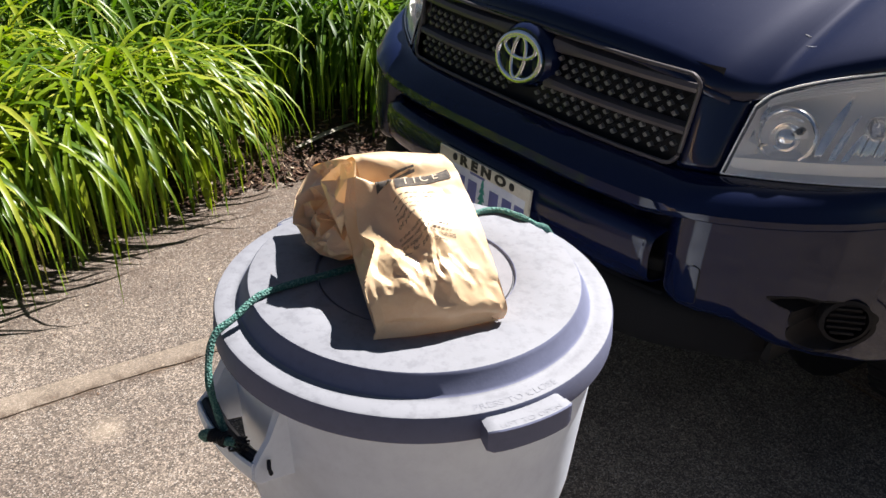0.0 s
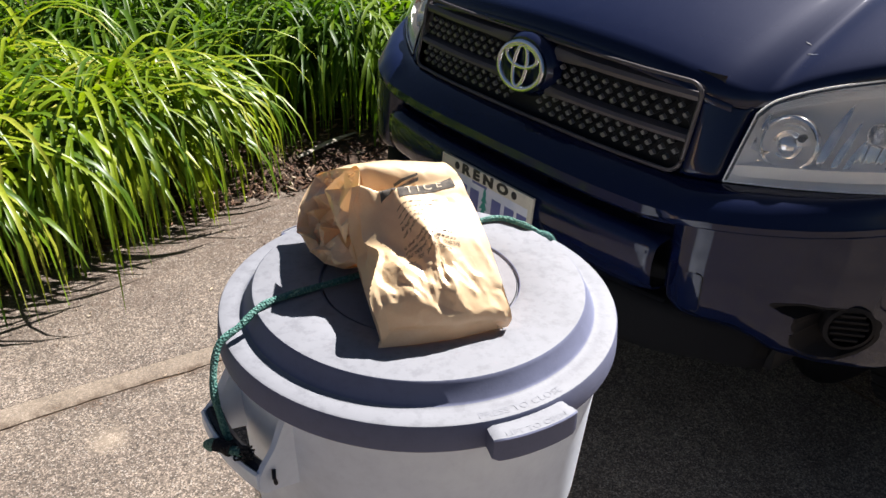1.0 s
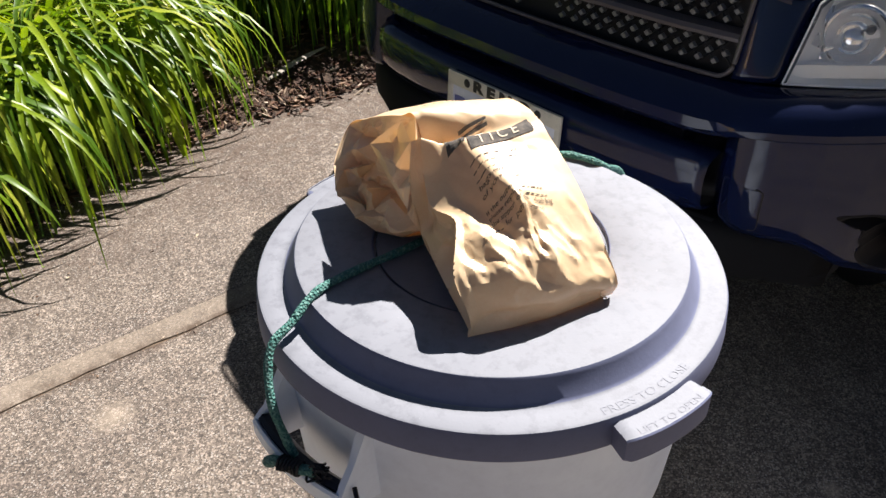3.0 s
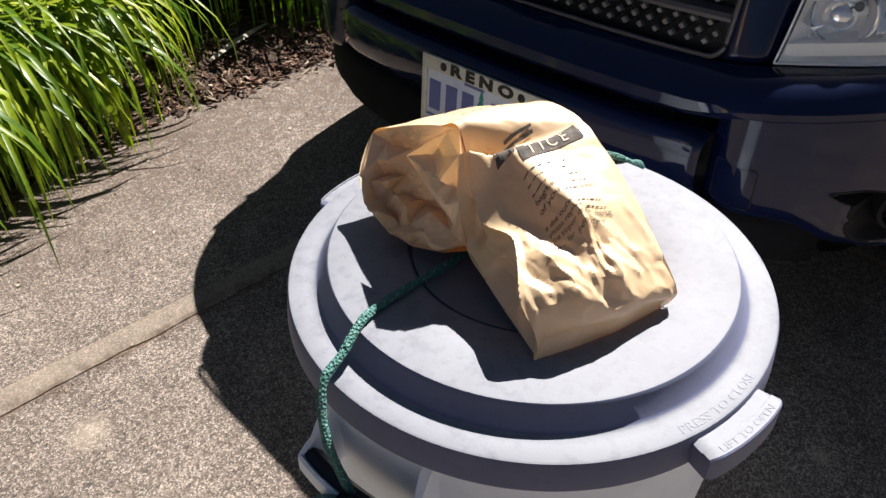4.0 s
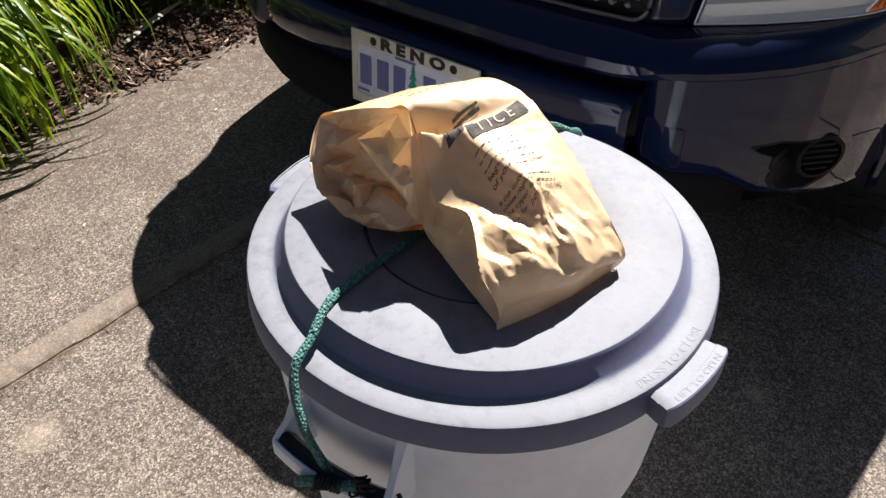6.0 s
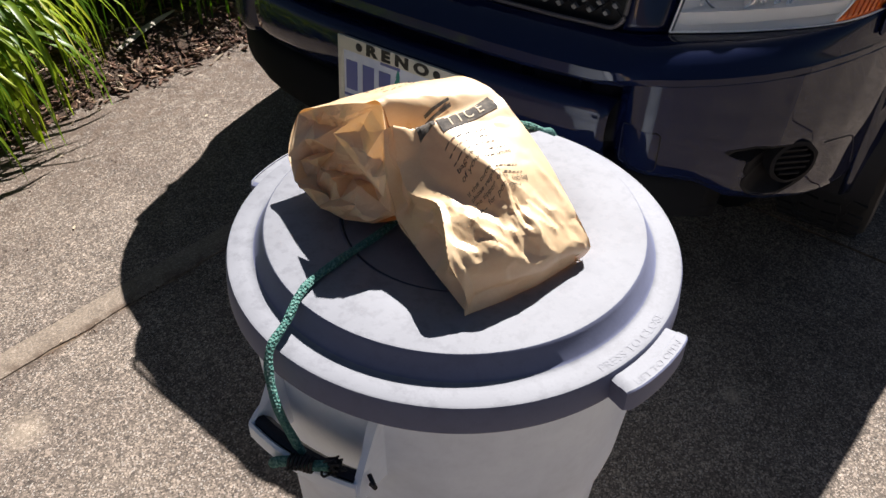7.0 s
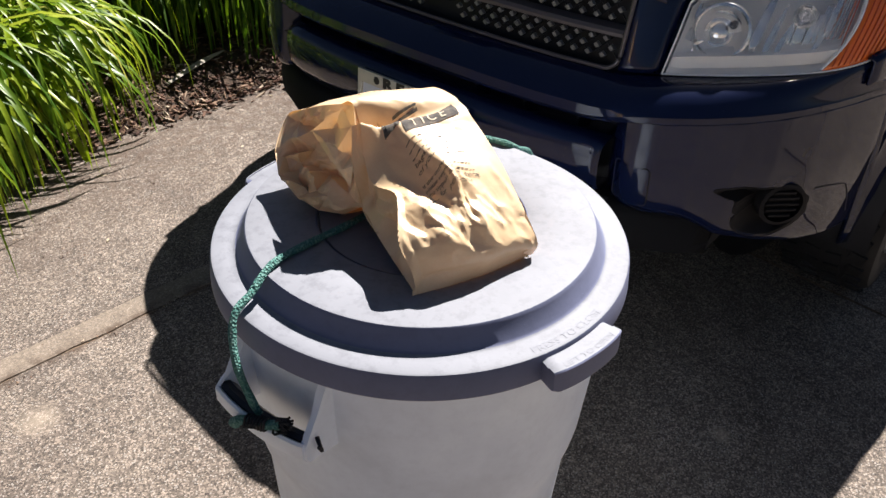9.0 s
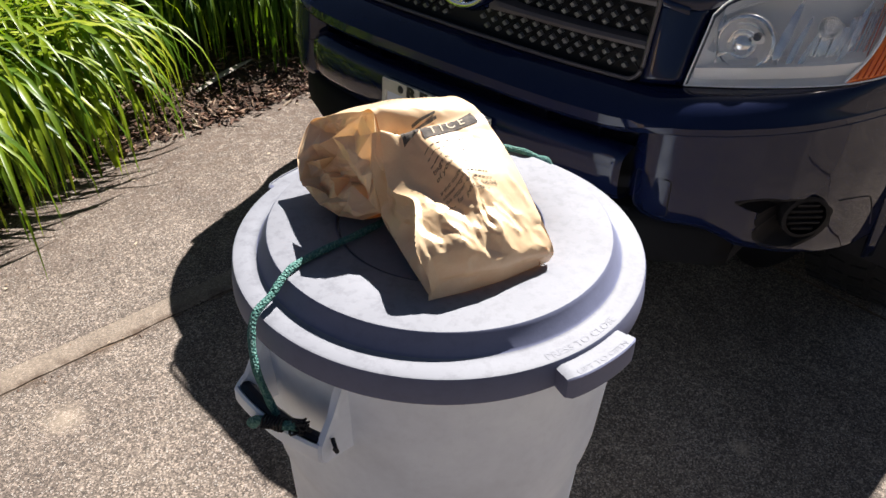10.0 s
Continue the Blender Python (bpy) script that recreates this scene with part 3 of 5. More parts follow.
def handle(angle):
    """A bracket handle: two ears, a grey outer lip and a dark grip trough."""
    half = radians(13.6)
    h = new("handle")
    h.parent = bin_thing
    h.matrix_basis = pose(0, 0, 0.005) @ Matrix.Rotation(radians(angle), 4, "Z")

    def at(a, r, z):
        return Vector((r * math.cos(a), r * math.sin(a), z))

    for sign in (-1, 1):
        bm = bmesh.new()
        rows = []
        for a in (sign * half - 0.014 * sign, sign * half + 0.012 * sign):
            row = []
            for z, r in ((0.697, 0.2425), (0.697, 0.2445), (0.672, 0.251), (0.648, 0.263), (0.634, 0.279), (0.625, 0.2865), (0.608, 0.2875), (0.597, 0.281), (0.590, 0.264), (0.582, radius_at(0.582) - 0.001), (0.60, radius_at(0.60) - 0.002), (0.65, radius_at(0.65) - 0.002)):
                row.append(at(a * (1 + (0.13 if r < 0.25 else 0)), r, z))
            rows.append(row)
        vs = rows_mesh(bm, rows, close_u=True)
        bm.faces.new(vs[0])
        bm.faces.new(vs[1][::-1])
        bmesh.ops.triangulate(bm, faces=[f for f in bm.faces if len(f.verts) > 4])
        part("ear", bm, CAN, h, sharp=50)
    bm = bmesh.new()
    rows = []
    for i in range(15):
        a = -half + 2 * half * i / 14
        rows.append([at(a, r, z) for r, z in ((0.2865, 0.629), (0.289, 0.626), (0.289, 0.608), (0.284, 0.598), (0.270, 0.592), (0.262, 0.594), (0.262, 0.598), (0.276, 0.601), (0.283, 0.609), (0.2835, 0.626))])
    vs = rows_mesh(bm, rows, close_u=True)
    bm.faces.new(vs[0])
    bm.faces.new(vs[-1][::-1])
    part("lip", bm, CAN, h)
    bm = bmesh.new()
    rows = []
    for i in range(15):
        a = -half * 0.95 + 2 * half * 0.95 * i / 14
        rows.append([at(a, r, z) for r, z in ((0.2832, 0.630), (0.279, 0.633), (0.272, 0.631), (0.264, 0.620), (0.261, 0.607), (0.263, 0.601), (0.274, 0.603), (0.281, 0.610))])
    vs = rows_mesh(bm, rows, close_u=True)
    bm.faces.new(vs[0])
    bm.faces.new(vs[-1][::-1])
    part("grip", bm, GRIP, h, "glossy black grip trough")
    bm = bmesh.new()
    tube(bm, smooth_line([at(half * 1.08, 0.268, 0.624), at(half * 1.18, 0.274, 0.620), at(half * 1.2, 0.273, 0.612), at(half * 1.1, 0.268, 0.608)], 9), 0.0024, 8)
    part("pin", bm, GRIP, h, "small black wire loop")


handle(-138.6)
handle(41.5)

lid_thing = new("lid")
lid_thing.parent = bin_thing
tagged(lid_thing, "scuffed blue-grey plastic lid with a raised centre")


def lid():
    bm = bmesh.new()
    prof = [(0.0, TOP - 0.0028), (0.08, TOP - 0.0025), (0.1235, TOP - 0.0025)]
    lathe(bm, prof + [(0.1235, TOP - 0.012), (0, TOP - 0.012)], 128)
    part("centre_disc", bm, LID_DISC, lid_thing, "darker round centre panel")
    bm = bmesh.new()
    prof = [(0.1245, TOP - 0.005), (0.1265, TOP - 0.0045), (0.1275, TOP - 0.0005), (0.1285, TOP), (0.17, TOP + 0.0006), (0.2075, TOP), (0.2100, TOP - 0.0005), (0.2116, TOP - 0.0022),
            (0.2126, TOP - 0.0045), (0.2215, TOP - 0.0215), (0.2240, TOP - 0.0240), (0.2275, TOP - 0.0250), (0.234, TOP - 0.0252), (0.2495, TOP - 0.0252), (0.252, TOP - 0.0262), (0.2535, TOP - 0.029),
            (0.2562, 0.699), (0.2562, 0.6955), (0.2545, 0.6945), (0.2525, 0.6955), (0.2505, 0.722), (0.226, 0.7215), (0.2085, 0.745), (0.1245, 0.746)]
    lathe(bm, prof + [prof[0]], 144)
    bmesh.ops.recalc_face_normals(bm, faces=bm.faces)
    # upward faces take the paler, sunlit tone
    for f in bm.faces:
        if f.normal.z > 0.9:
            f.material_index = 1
    part("rim_and_crown", bm, [LID, LID_LIT_CHALKY], lid_thing, "blue-grey stepped ring, chalky flats toned as sunlit, sloping sides as shaded")
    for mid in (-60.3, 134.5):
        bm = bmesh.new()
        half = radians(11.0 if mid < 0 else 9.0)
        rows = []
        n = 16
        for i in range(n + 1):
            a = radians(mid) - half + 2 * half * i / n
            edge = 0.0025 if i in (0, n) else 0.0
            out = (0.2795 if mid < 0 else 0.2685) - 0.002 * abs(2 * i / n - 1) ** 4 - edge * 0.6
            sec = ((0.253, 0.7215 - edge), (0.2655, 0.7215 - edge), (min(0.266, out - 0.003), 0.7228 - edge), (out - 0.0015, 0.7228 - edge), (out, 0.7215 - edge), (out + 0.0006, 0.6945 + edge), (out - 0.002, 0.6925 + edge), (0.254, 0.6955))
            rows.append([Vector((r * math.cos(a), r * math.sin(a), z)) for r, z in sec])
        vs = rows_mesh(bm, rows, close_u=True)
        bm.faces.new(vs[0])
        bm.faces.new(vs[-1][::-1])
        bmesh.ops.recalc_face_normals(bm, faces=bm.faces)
        # same sunlit tone on the tab's upward faces
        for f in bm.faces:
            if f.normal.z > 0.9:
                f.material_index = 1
        part("lift_tab", bm, [LID, LID_LIT_CHALKY], lid_thing)
    for text, size, r0, z in (("PRESS TO CLOSE", 0.0125, 0.2475, TOP - 0.0252), ("LIFT TO OPEN", 0.0095, 0.2755, 0.7228)):
        bm = words(text, size, 0.0001)
        spread = 1.18

        def wrap(co, r0=r0, z=z):
            a = radians(-60.3) + co.x * spread / 0.2535
            r = r0 - co.y
            return Vector((r * math.cos(a), r * math.sin(a), z + co.z + 0.0002))

        part("lettering", bent(bm, wrap), TEXT_LID, lid_thing, "faint raised words " + text, smooth=False)


lid()


def rope():
    ob = thing("rope", "green braided rope across the lid, knotted to the can handle", "rope", pose(0, 0, 0))
    bm = bmesh.new()
    rim = 0.0052
    pts = [(-0.207, -0.186, 0.634), (-0.214, -0.182, 0.655), (-0.224, -0.170, 0.690), (-0.2265, -0.150, 0.718), (-0.221, -0.135, 0.7365), (-0.203, -0.115, 0.7455),
           (-0.188, -0.094, 0.755), (-0.170, -0.075, TOP + rim), (-0.13, -0.046, TOP + rim), (-0.09, -0.020, TOP + rim), (-0.04, 0.02, TOP + rim), (0.02, 0.07, TOP + rim),
           (0.06, 0.135, TOP + rim), (0.088, 0.160, TOP + rim), (0.112, 0.166, TOP + rim), (0.132, 0.156, TOP + rim), (0.148, 0.146, TOP + 0.004), (0.163, 0.150, 0.746), (0.183, 0.163, 0.733), (0.199, 0.176, 0.700), (0.207, 0.185, 0.634)]
    tube(bm, smooth_line(pts, 130), lambda s: 0.0044 + 0.0003 * math.sin(s * 700), 10)
    part("line", bm, ROPE, ob)
    bm = bmesh.new()
    tube(bm, smooth_line([(-0.235, -0.172, 0.610), (-0.236, -0.180, 0.622), (-0.226, -0.189, 0.633), (-0.212, -0.197, 0.637), (-0.198, -0.207, 0.640), (-0.185, -0.214, 0.645)], 26), 0.0055, 9)
    part("loose_end", bm, ROPE, ob, "frayed rope end lying over the grip")
    for k in range(7):
        a = Vector((-0.2205, -0.1925, 0.6345)).lerp(Vector((-0.2005, -0.2055, 0.6395)), k / 6)
        bm = bmesh.new()
        ring = []
        for i in range(15):
            t = 2 * math.pi * i / 14
            ring.append(a + Vector((0.5 * math.cos(t), 0.77 * math.cos(t), math.sin(t))) * 0.0068 + Vector((0.0007, 0.0008, 0)) * math.sin(3 * t + k))
        tube(bm, ring, 0.0017, 6)
        part("binding", bm, CORD, ob, "dark cord binding" if k == 0 else "")
    rng = random.Random(8)
    bm = bmesh.new()
    for k in range(40):
        b = Vector((-0.187, -0.213, 0.644)) + Vector([rng.gauss(0, 0.0025) for _ in range(3)])
        e = b + Vector((0.007, -0.004, 0.001)) + Vector([rng.gauss(0, 0.003) for _ in range(3)])
        tube(bm, smooth_line([b, (b + e) / 2 + Vector([rng.gauss(0, 0.003) for _ in range(3)]), e], 5), 0.0014, 5)
    part("tassel", bm, CORD, ob, "dark frayed tuft")


rope()


# paper bag: a folded arch in its own axes, a across and b along
BAG_O, BAG_A, BAG_B = Vector((-0.036, -0.153, 0)), Vector((0.951, 0.308, 0)), Vector((-0.308, 0.951, 0))
# front leg, from the foot up to its crest: near edge, hollow, sunlit ridge, far edge
FRONT = [((0.001, -0.005, 0.7545), (0.040, -0.008, 0.7545), (0.085, -0.008, 0.7545), (0.150, -0.001, 0.756)),
         ((-0.004, -0.001, 0.784), (0.040, -0.014, 0.786), (0.088, -0.015, 0.783), (0.152, -0.006, 0.772)),
         ((-0.009, 0.018, 0.809), (0.038, 0.000, 0.816), (0.084, -0.002, 0.810), (0.149, 0.003, 0.789)),
         ((0.003, 0.044, 0.825), (0.035, 0.034, 0.833), (0.076, 0.026, 0.840), (0.145, 0.027, 0.813)),
         ((0.013, 0.072, 0.833), (0.038, 0.062, 0.840), (0.068, 0.053, 0.864), (0.140, 0.054, 0.840)),
         ((0.003, 0.106, 0.829), (0.028, 0.096, 0.845), (0.058, 0.086, 0.873), (0.134, 0.084, 0.864)),
         ((0.004, 0.127, 0.849), (0.026, 0.120, 0.859), (0.051, 0.116, 0.880), (0.129, 0.111, 0.881)),
         ((0.007, 0.141, 0.886), (0.027, 0.136, 0.878), (0.050, 0.130, 0.884), (0.128, 0.124, 0.887))]
# upper skin, from the crest over the back down to the lid: mouth edge, far edge, rise between
LOBE = [((0.020, 0.152, 0.834), (0.127, 0.133, 0.889), 0.0), ((0.012, 0.171, 0.892), (0.126, 0.152, 0.891), 0.003), ((0.004, 0.195, 0.885), (0.124, 0.190, 0.885), 0.007),
        ((-0.006, 0.230, 0.870), (0.121, 0.226, 0.866), 0.008), ((-0.014, 0.262, 0.853), (0.118, 0.256, 0.843), 0.006), ((-0.025, 0.293, 0.833), (0.115, 0.282, 0.808), 0.004),
        ((-0.052, 0.270, 0.800), (0.114, 0.286, 0.780), 0.0), ((-0.050, 0.246, 0.778), (0.114, 0.278, 0.7545), 0.0)]
# outer edge of the folded side of the front leg, from the foot up
SIDE = [(0.000, -0.003, 0.7545), (0.001, 0.012, 0.7545), (0.001, 0.026, 0.757), (0.000, 0.055, 0.764), (-0.001, 0.090, 0.774), (-0.002, 0.122, 0.786), (-0.011, 0.126, 0.842), (-0.003, 0.143, 0.883)]
# peaks and pits of the crumpled end
PITS = [(-0.018, 0.275, 0.83), (0.008, 0.246, 0.836), (-0.034, 0.269, 0.816), (-0.018, 0.252, 0.828), (-0.027, 0.261, 0.798), (-0.027, 0.23, 0.818), (-0.045, 0.262, 0.796), (-0.045, 0.221, 0.79), (-0.036, 0.203, 0.804), (-0.011, 0.234, 0.798), (-0.029, 0.241, 0.795), (-0.023, 0.195, 0.782), (-0.023, 0.173, 0.802), (-0.015, 0.171, 0.788), (-0.002, 0.181, 0.795), (-0.0, 0.208, 0.797), (-0.014, 0.202, 0.791), (-0.035, 0.184, 0.784), (-0.039, 0.205, 0.774), (-0.013, 0.159, 0.785), (-0.008, 0.149, 0.797), (-0.053, 0.237, 0.772), (-0.044, 0.238, 0.775), (-0.002, 0.237, 0.815), (0.005, 0.173, 0.805)]
# a flap folded over that end, from its peak round its free edge, and its dents
FLAP = [(-0.006, 0.161, 0.897), (-0.016, 0.184, 0.876), (-0.026, 0.207, 0.853), (-0.022, 0.165, 0.836), (-0.015, 0.125, 0.818), (-0.011, 0.125, 0.845), (-0.003, 0.143, 0.883)]
DENTS = [(0.006, 0.162, 0.876), (-0.008, 0.182, 0.864), (-0.012, 0.158, 0.852), (-0.002, 0.145, 0.848), (-0.016, 0.143, 0.834)]
# pinched wrinkles of the front: line in a and b, half width and height in millimetres
WRINKLES = [(((0.016, 0.066), (0.030, 0.032), (0.040, 0.002)), 11, 6.5), (((0.004, 0.042), (0.022, 0.010)), 6, -3.5), (((-0.002, 0.034), (0.014, 0.004)), 7, 4.0),
            (((-0.004, 0.022), (-0.001, 0.002)), 5, 3.0), (((0.033, 0.036), (0.051, 0.015), (0.060, 0.008)), 6, 3.5), (((0.038, 0.046), (0.059, 0.022)), 5, -2.5),
            (((0.066, 0.056), (0.070, 0.034), (0.069, 0.013), (0.076, 0.002)), 6, 4.0), (((0.069, 0.044), (0.085, 0.007), (0.083, -0.006)), 5, 3.0), (((0.076, 0.030), (0.078, 0.004)), 4, -3.0),
            (((0.077, 0.045), (0.110, 0.021), (0.128, 0.016)), 5, 2.2), (((0.088, 0.011), (0.112, 0.004)), 5, 2.5), (((0.087, 0.029), (0.110, 0.008)), 5, 2.6),
            (((0.100, 0.034), (0.126, 0.004)), 6, 2.0), (((0.052, 0.030), (0.058, -0.004)), 5, -2.5), (((0.118, 0.060), (0.140, 0.026)), 6, 1.6), (((0.024, 0.02), (0.050, -0.004)), 4, -2.5)]


def bag_point(p):
    return BAG_O + BAG_A * p[0] + BAG_B * p[1] + Vector((0, 0, p[2]))


def creases(a, b, seed, size):
    """Height of a crumpled sheet: flat triangular facets that meet in sharp creases."""
    x, y = a / size, b / size
    t = (x + y) * 0.366
    i, j = math.floor(x + t), math.floor(y + t)
    fx, fy = x + t - i, y + t - j

    def knot(p, q):
        return noise.cell(Vector((p * 1.0 + 0.5, q * 1.0 + 0.5, seed))) - 0.5

    if fx > fy:
        h = knot(i, j) * (1 - fx) + knot(i + 1, j) * (fx - fy) + knot(i + 1, j + 1) * fy
    else:
        h = knot(i, j) * (1 - fy) + knot(i, j + 1) * (fy - fx) + knot(i + 1, j + 1) * fx
    return h * size


def crumpled(p, coarse, fine):
    """The fine crumple of the sheet at p, as a height."""
    bend = 0.014 * noise.noise(p * 21)
    u, v = p.x + 0.3 * p.z + bend, p.y + 0.6 * p.z - 0.8 * bend
    wave = max(0, noise.noise(p * 34 + Vector((3, 1, 0))))
    return coarse * creases(u, v, 1.7, 0.042) + fine * (0.1 + 2.0 * wave) * creases(v + 0.4 * u, u, 8.3, 0.016) + 0.0005 * noise.noise(p * 30)


def pinched(p):
    """Height that the wrinkles add at p."""
    h = 0.0
    for line, wide, high in WRINKLES:
        q = Vector((p.x + 0.0022 * noise.noise(p * 90), p.y + 0.0022 * noise.noise(p * 90 + Vector((5, 0, 2)))))
        total, run, best, where = sum((Vector(b) - Vector(a)).length for a, b in zip(line, line[1:])), 0.0, 9.0, 0.0
        for a, b in zip(line, line[1:]):
            a, b = Vector(a), Vector(b)
            f = min(max((q - a).dot(b - a) / (b - a).length_squared, 0), 1)
            d = (q - a - (b - a) * f).length
            if d < best:
                best, where = d, (run + f * (b - a).length) / total
            run += (b - a).length
        near = max(0, 1 - best / (wide * 0.001))
        h += high * 0.001 * near * min(1, 0.35 + 2.2 * math.sin(math.pi * min(max(where, 0.03), 0.97)))
    return h


def spline_at(p, x):
    """A point at index x of a smooth line through the points."""
    k = min(int(x), len(p) - 2)
    t = x - k
    b, c = p[k], p[k + 1]
    a = p[k - 1] if k else 2 * b - c
    d = p[k + 2] if k + 2 < len(p) else 2 * c - b
    return 0.5 * ((2 * b) + (c - a) * t + (2 * a - 5 * b + 4 * c - d) * t * t + (3 * b - a - 3 * c + d) * t ** 3)


def cage_rows():
    """Seven points across the sheet for each level."""
    rows = []
    for left, dip, fold, right in FRONT:
        l, d, f, r = (Vector(q) for q in (left, dip, fold, right))
        rows.append([l, l.lerp(d, 0.5), d, d.lerp(f, 0.55), f, f.lerp(r, 0.5), r])
    for left, right, rise in LOBE:
        l, r = Vector(left), Vector(right)
        rows.append([l.lerp(r, f) + Vector((0, 0, rise * math.sin(math.pi * f ** 0.7))) for f in (0, 0.11, 0.24, 0.34, 0.46, 0.72, 1.0)])
    pocket = rows[len(FRONT)]
    pocket[1] += Vector((0, 0, -0.001))
    pocket[2] += Vector((0, -0.004, 0.010))
    pocket[3] += Vector((0, 0, 0.020))
    pocket[4] += Vector((0, 0, 0.016))
    pocket[5] += Vector((0, 0, 0.008))
    return rows


def paper_bag():
    bm = bmesh.new()
    rows = cage_rows()
    n, m = 15, 18
    R, C = len(rows) - 1, len(rows[0]) - 1
    net = []
    for i in range(R * n + 1):
        level = [spline_at([row[c] for row in rows], i / n) for c in range(C + 1)]
        net.append([spline_at(level, j / m) for j in range(C * m + 1)])
    lines = []
    for i in range(R * n + 1):
        line = []
        for j in range(C * m + 1):
            p = net[i][j]
            du = net[i][min(j + 1, C * m)] - net[i][max(j - 1, 0)]
            dv = net[min(i + 1, R * n)][j] - net[max(i - 1, 0)][j]
            up = du.cross(dv).normalized()
            r = i / n
            edge = min(1.0, 0.1 + j / 9, 0.3 + (C * m - j) / 9, i / 8)
            lively = 0.24 + 0.76 * min(1, max(0, (4.6 - r) / 2.2))
            h = crumpled(p, 0.11 * lively, 0.30 * lively) * edge
            if 1.0 < r < 5.0:
                h += 0.6 * pinched(p) * edge * min(1, (r - 1.0) / 0.5, (5.0 - r) / 1.2)
            p = p + up * h
            p.z = max(p.z, TOP + 0.0006)
            line.append(p)
        lines.append([bag_point(p) for p in line])
    rows_mesh(bm, lines)

    def ruled(top, bottom, steps, lift, axis, many=5):
        """A crumpled sheet between two edges of equal count."""
        sheet = []
        k = (len(top) - 1) * many
        for i in range(k + 1):
            p, q = spline_at([Vector(t) for t in top], i / many), spline_at([Vector(t) for t in bottom], i / many)
            line = []
            for j in range(steps + 1):
                v = p.lerp(q, j / steps)
                h = crumpled(v + Vector((0, 0, 0.3)), 0.36, 0.36) * min(1, 3 * j / steps, 3 * (steps - j) / steps)
                line.append(bag_point(v + axis * (h + lift * (1 - abs(2 * j / steps - 1)))))
            sheet.append(line)
        rows_mesh(bm, sheet)

    near_edge = [row[0] for row in rows[:8]]
    ruled(near_edge, SIDE, 14, 0.005, Vector((-1, -0.25, 0.1)), 10)
    far_top = [row[-1] for row in rows]
    far_low = [Vector((min(p.x - 0.004, 0.143), max(p.y, 0.004) if p.z > 0.80 else p.y, TOP + 0.003 + 0.02 * max(0, 1 - abs(p.y - 0.12) / 0.06))) for p in far_top]
    ruled(far_top, far_low, 3, 0.002, Vector((1, 0, 0)), 2)

    def folded(loop, knots, cuts, deep):
        """A sheet within a closed edge, creased between its knots."""
        cage = [Vector(q) for q in loop] + [Vector(q) for q in knots]
        k = len(loop)
        flat = [Vector((0.45 * p.y - 0.89 * p.x, p.z + 0.28 * p.x + 0.55 * p.y)) for p in cage]
        made = delaunay_2d_cdt(flat, [(i, (i + 1) % k) for i in range(k)], [], 1, 1e-6)
        end = bmesh.new()
        vs = [end.verts.new(bag_point(cage[o[0]])) for o in made[3]]
        for f in made[2]:
            end.faces.new([vs[i] for i in f])
        bmesh.ops.subdivide_edges(end, edges=end.edges[:], cuts=cuts, use_grid_fill=True)
        bmesh.ops.triangulate(end, faces=end.faces)
        rim = {v for e in end.edges if len(e.link_faces) < 2 for v in e.verts}
        inward = (BAG_A * 0.75 + BAG_B * 0.6).normalized()
        for v in end.verts:
            if v not in rim:
                p = Vector((0, v.co.y - 0.5 * v.co.x, v.co.z))
                near = min(1, min((v.co - q.co).length for q in rim) / 0.010)
                v.co += inward * near * deep * (creases(p.y + 0.005 * noise.noise(p * 50), p.z, 3.3, 0.022) + 0.9 * creases(p.z, p.y, 5.1, 0.010) + 0.005 * noise.noise(p * 44))
        copy = {v: bm.verts.new(v.co) for v in end.verts}
        for f in end.faces:
            bm.faces.new([copy[v] for v in f.verts])
        end.free()

    DEEPER = Vector((0.015, 0.007, 0))
    # crumpled end, sunk behind the mouth edge, and the flap before it
    foot = [(-0.060, 0.240, 0.786), (-0.048, 0.211, 0.766), (-0.034, 0.180, 0.762), (-0.014, 0.150, 0.768)]
    loop = [Vector((0.002, 0.130, 0.786)), Vector((0.006, 0.140, 0.84))] + [row[0] for row in rows[8:15]] + [Vector(q) for q in foot]
    folded(loop, [p + DEEPER * (0.5 - k % 2) for k, p in enumerate(Vector(q) for q in PITS)], 7, 0.32)
    folded(FLAP, DENTS, 6, 0.25)
    # unseen sheets added inside the hollow to stop sunlight leaking through
    for line in ([(a, 0.146, 0.872) for a in (0.016, 0.05, 0.09, 0.124)], [(0.034, b, z) for b, z in ((0.012, 0.80), (0.06, 0.828), (0.11, 0.845), (0.15, 0.872), (0.20, 0.872), (0.25, 0.845), (0.275, 0.80))]):
        rows_mesh(bm, [[bag_point((a, b, TOP + 0.003)) for a, b, z in line], [bag_point(p) for p in line]])
    # one more added patch, over the light gap beside the flap
    rows_mesh(bm, [[bag_point(p) for p in (SIDE[5], SIDE[6], (0.0, 0.14, 0.87))], [bag_point(p) for p in ((0.012, 0.134, 0.762), (0.016, 0.146, 0.84), (0.016, 0.152, 0.87))]])
    # underside
    low = [Vector(q) for q in SIDE[:6]] + [Vector(q) for q in foot[::-1]] + [rows[15][0]]
    ruled(low, [Vector((0.14 - 0.09 * max(0, p.y - 0.02), p.y + 0.004, max(p.z - 0.004, TOP + 0.0012))) for p in low], 4, 0, Vector((0, 0, 0)), 1)
    bmesh.ops.remove_doubles(bm, verts=bm.verts, dist=0.0002)
    tree = BVHTree.FromBMesh(bm)
    ob = part("paper_bag", bm, PAPER, sharp=13)
    return tagged(ob, "crumpled brown paper bag with black print folded on the lid", "paper bag"), tree


bag, bag_tree = paper_bag()


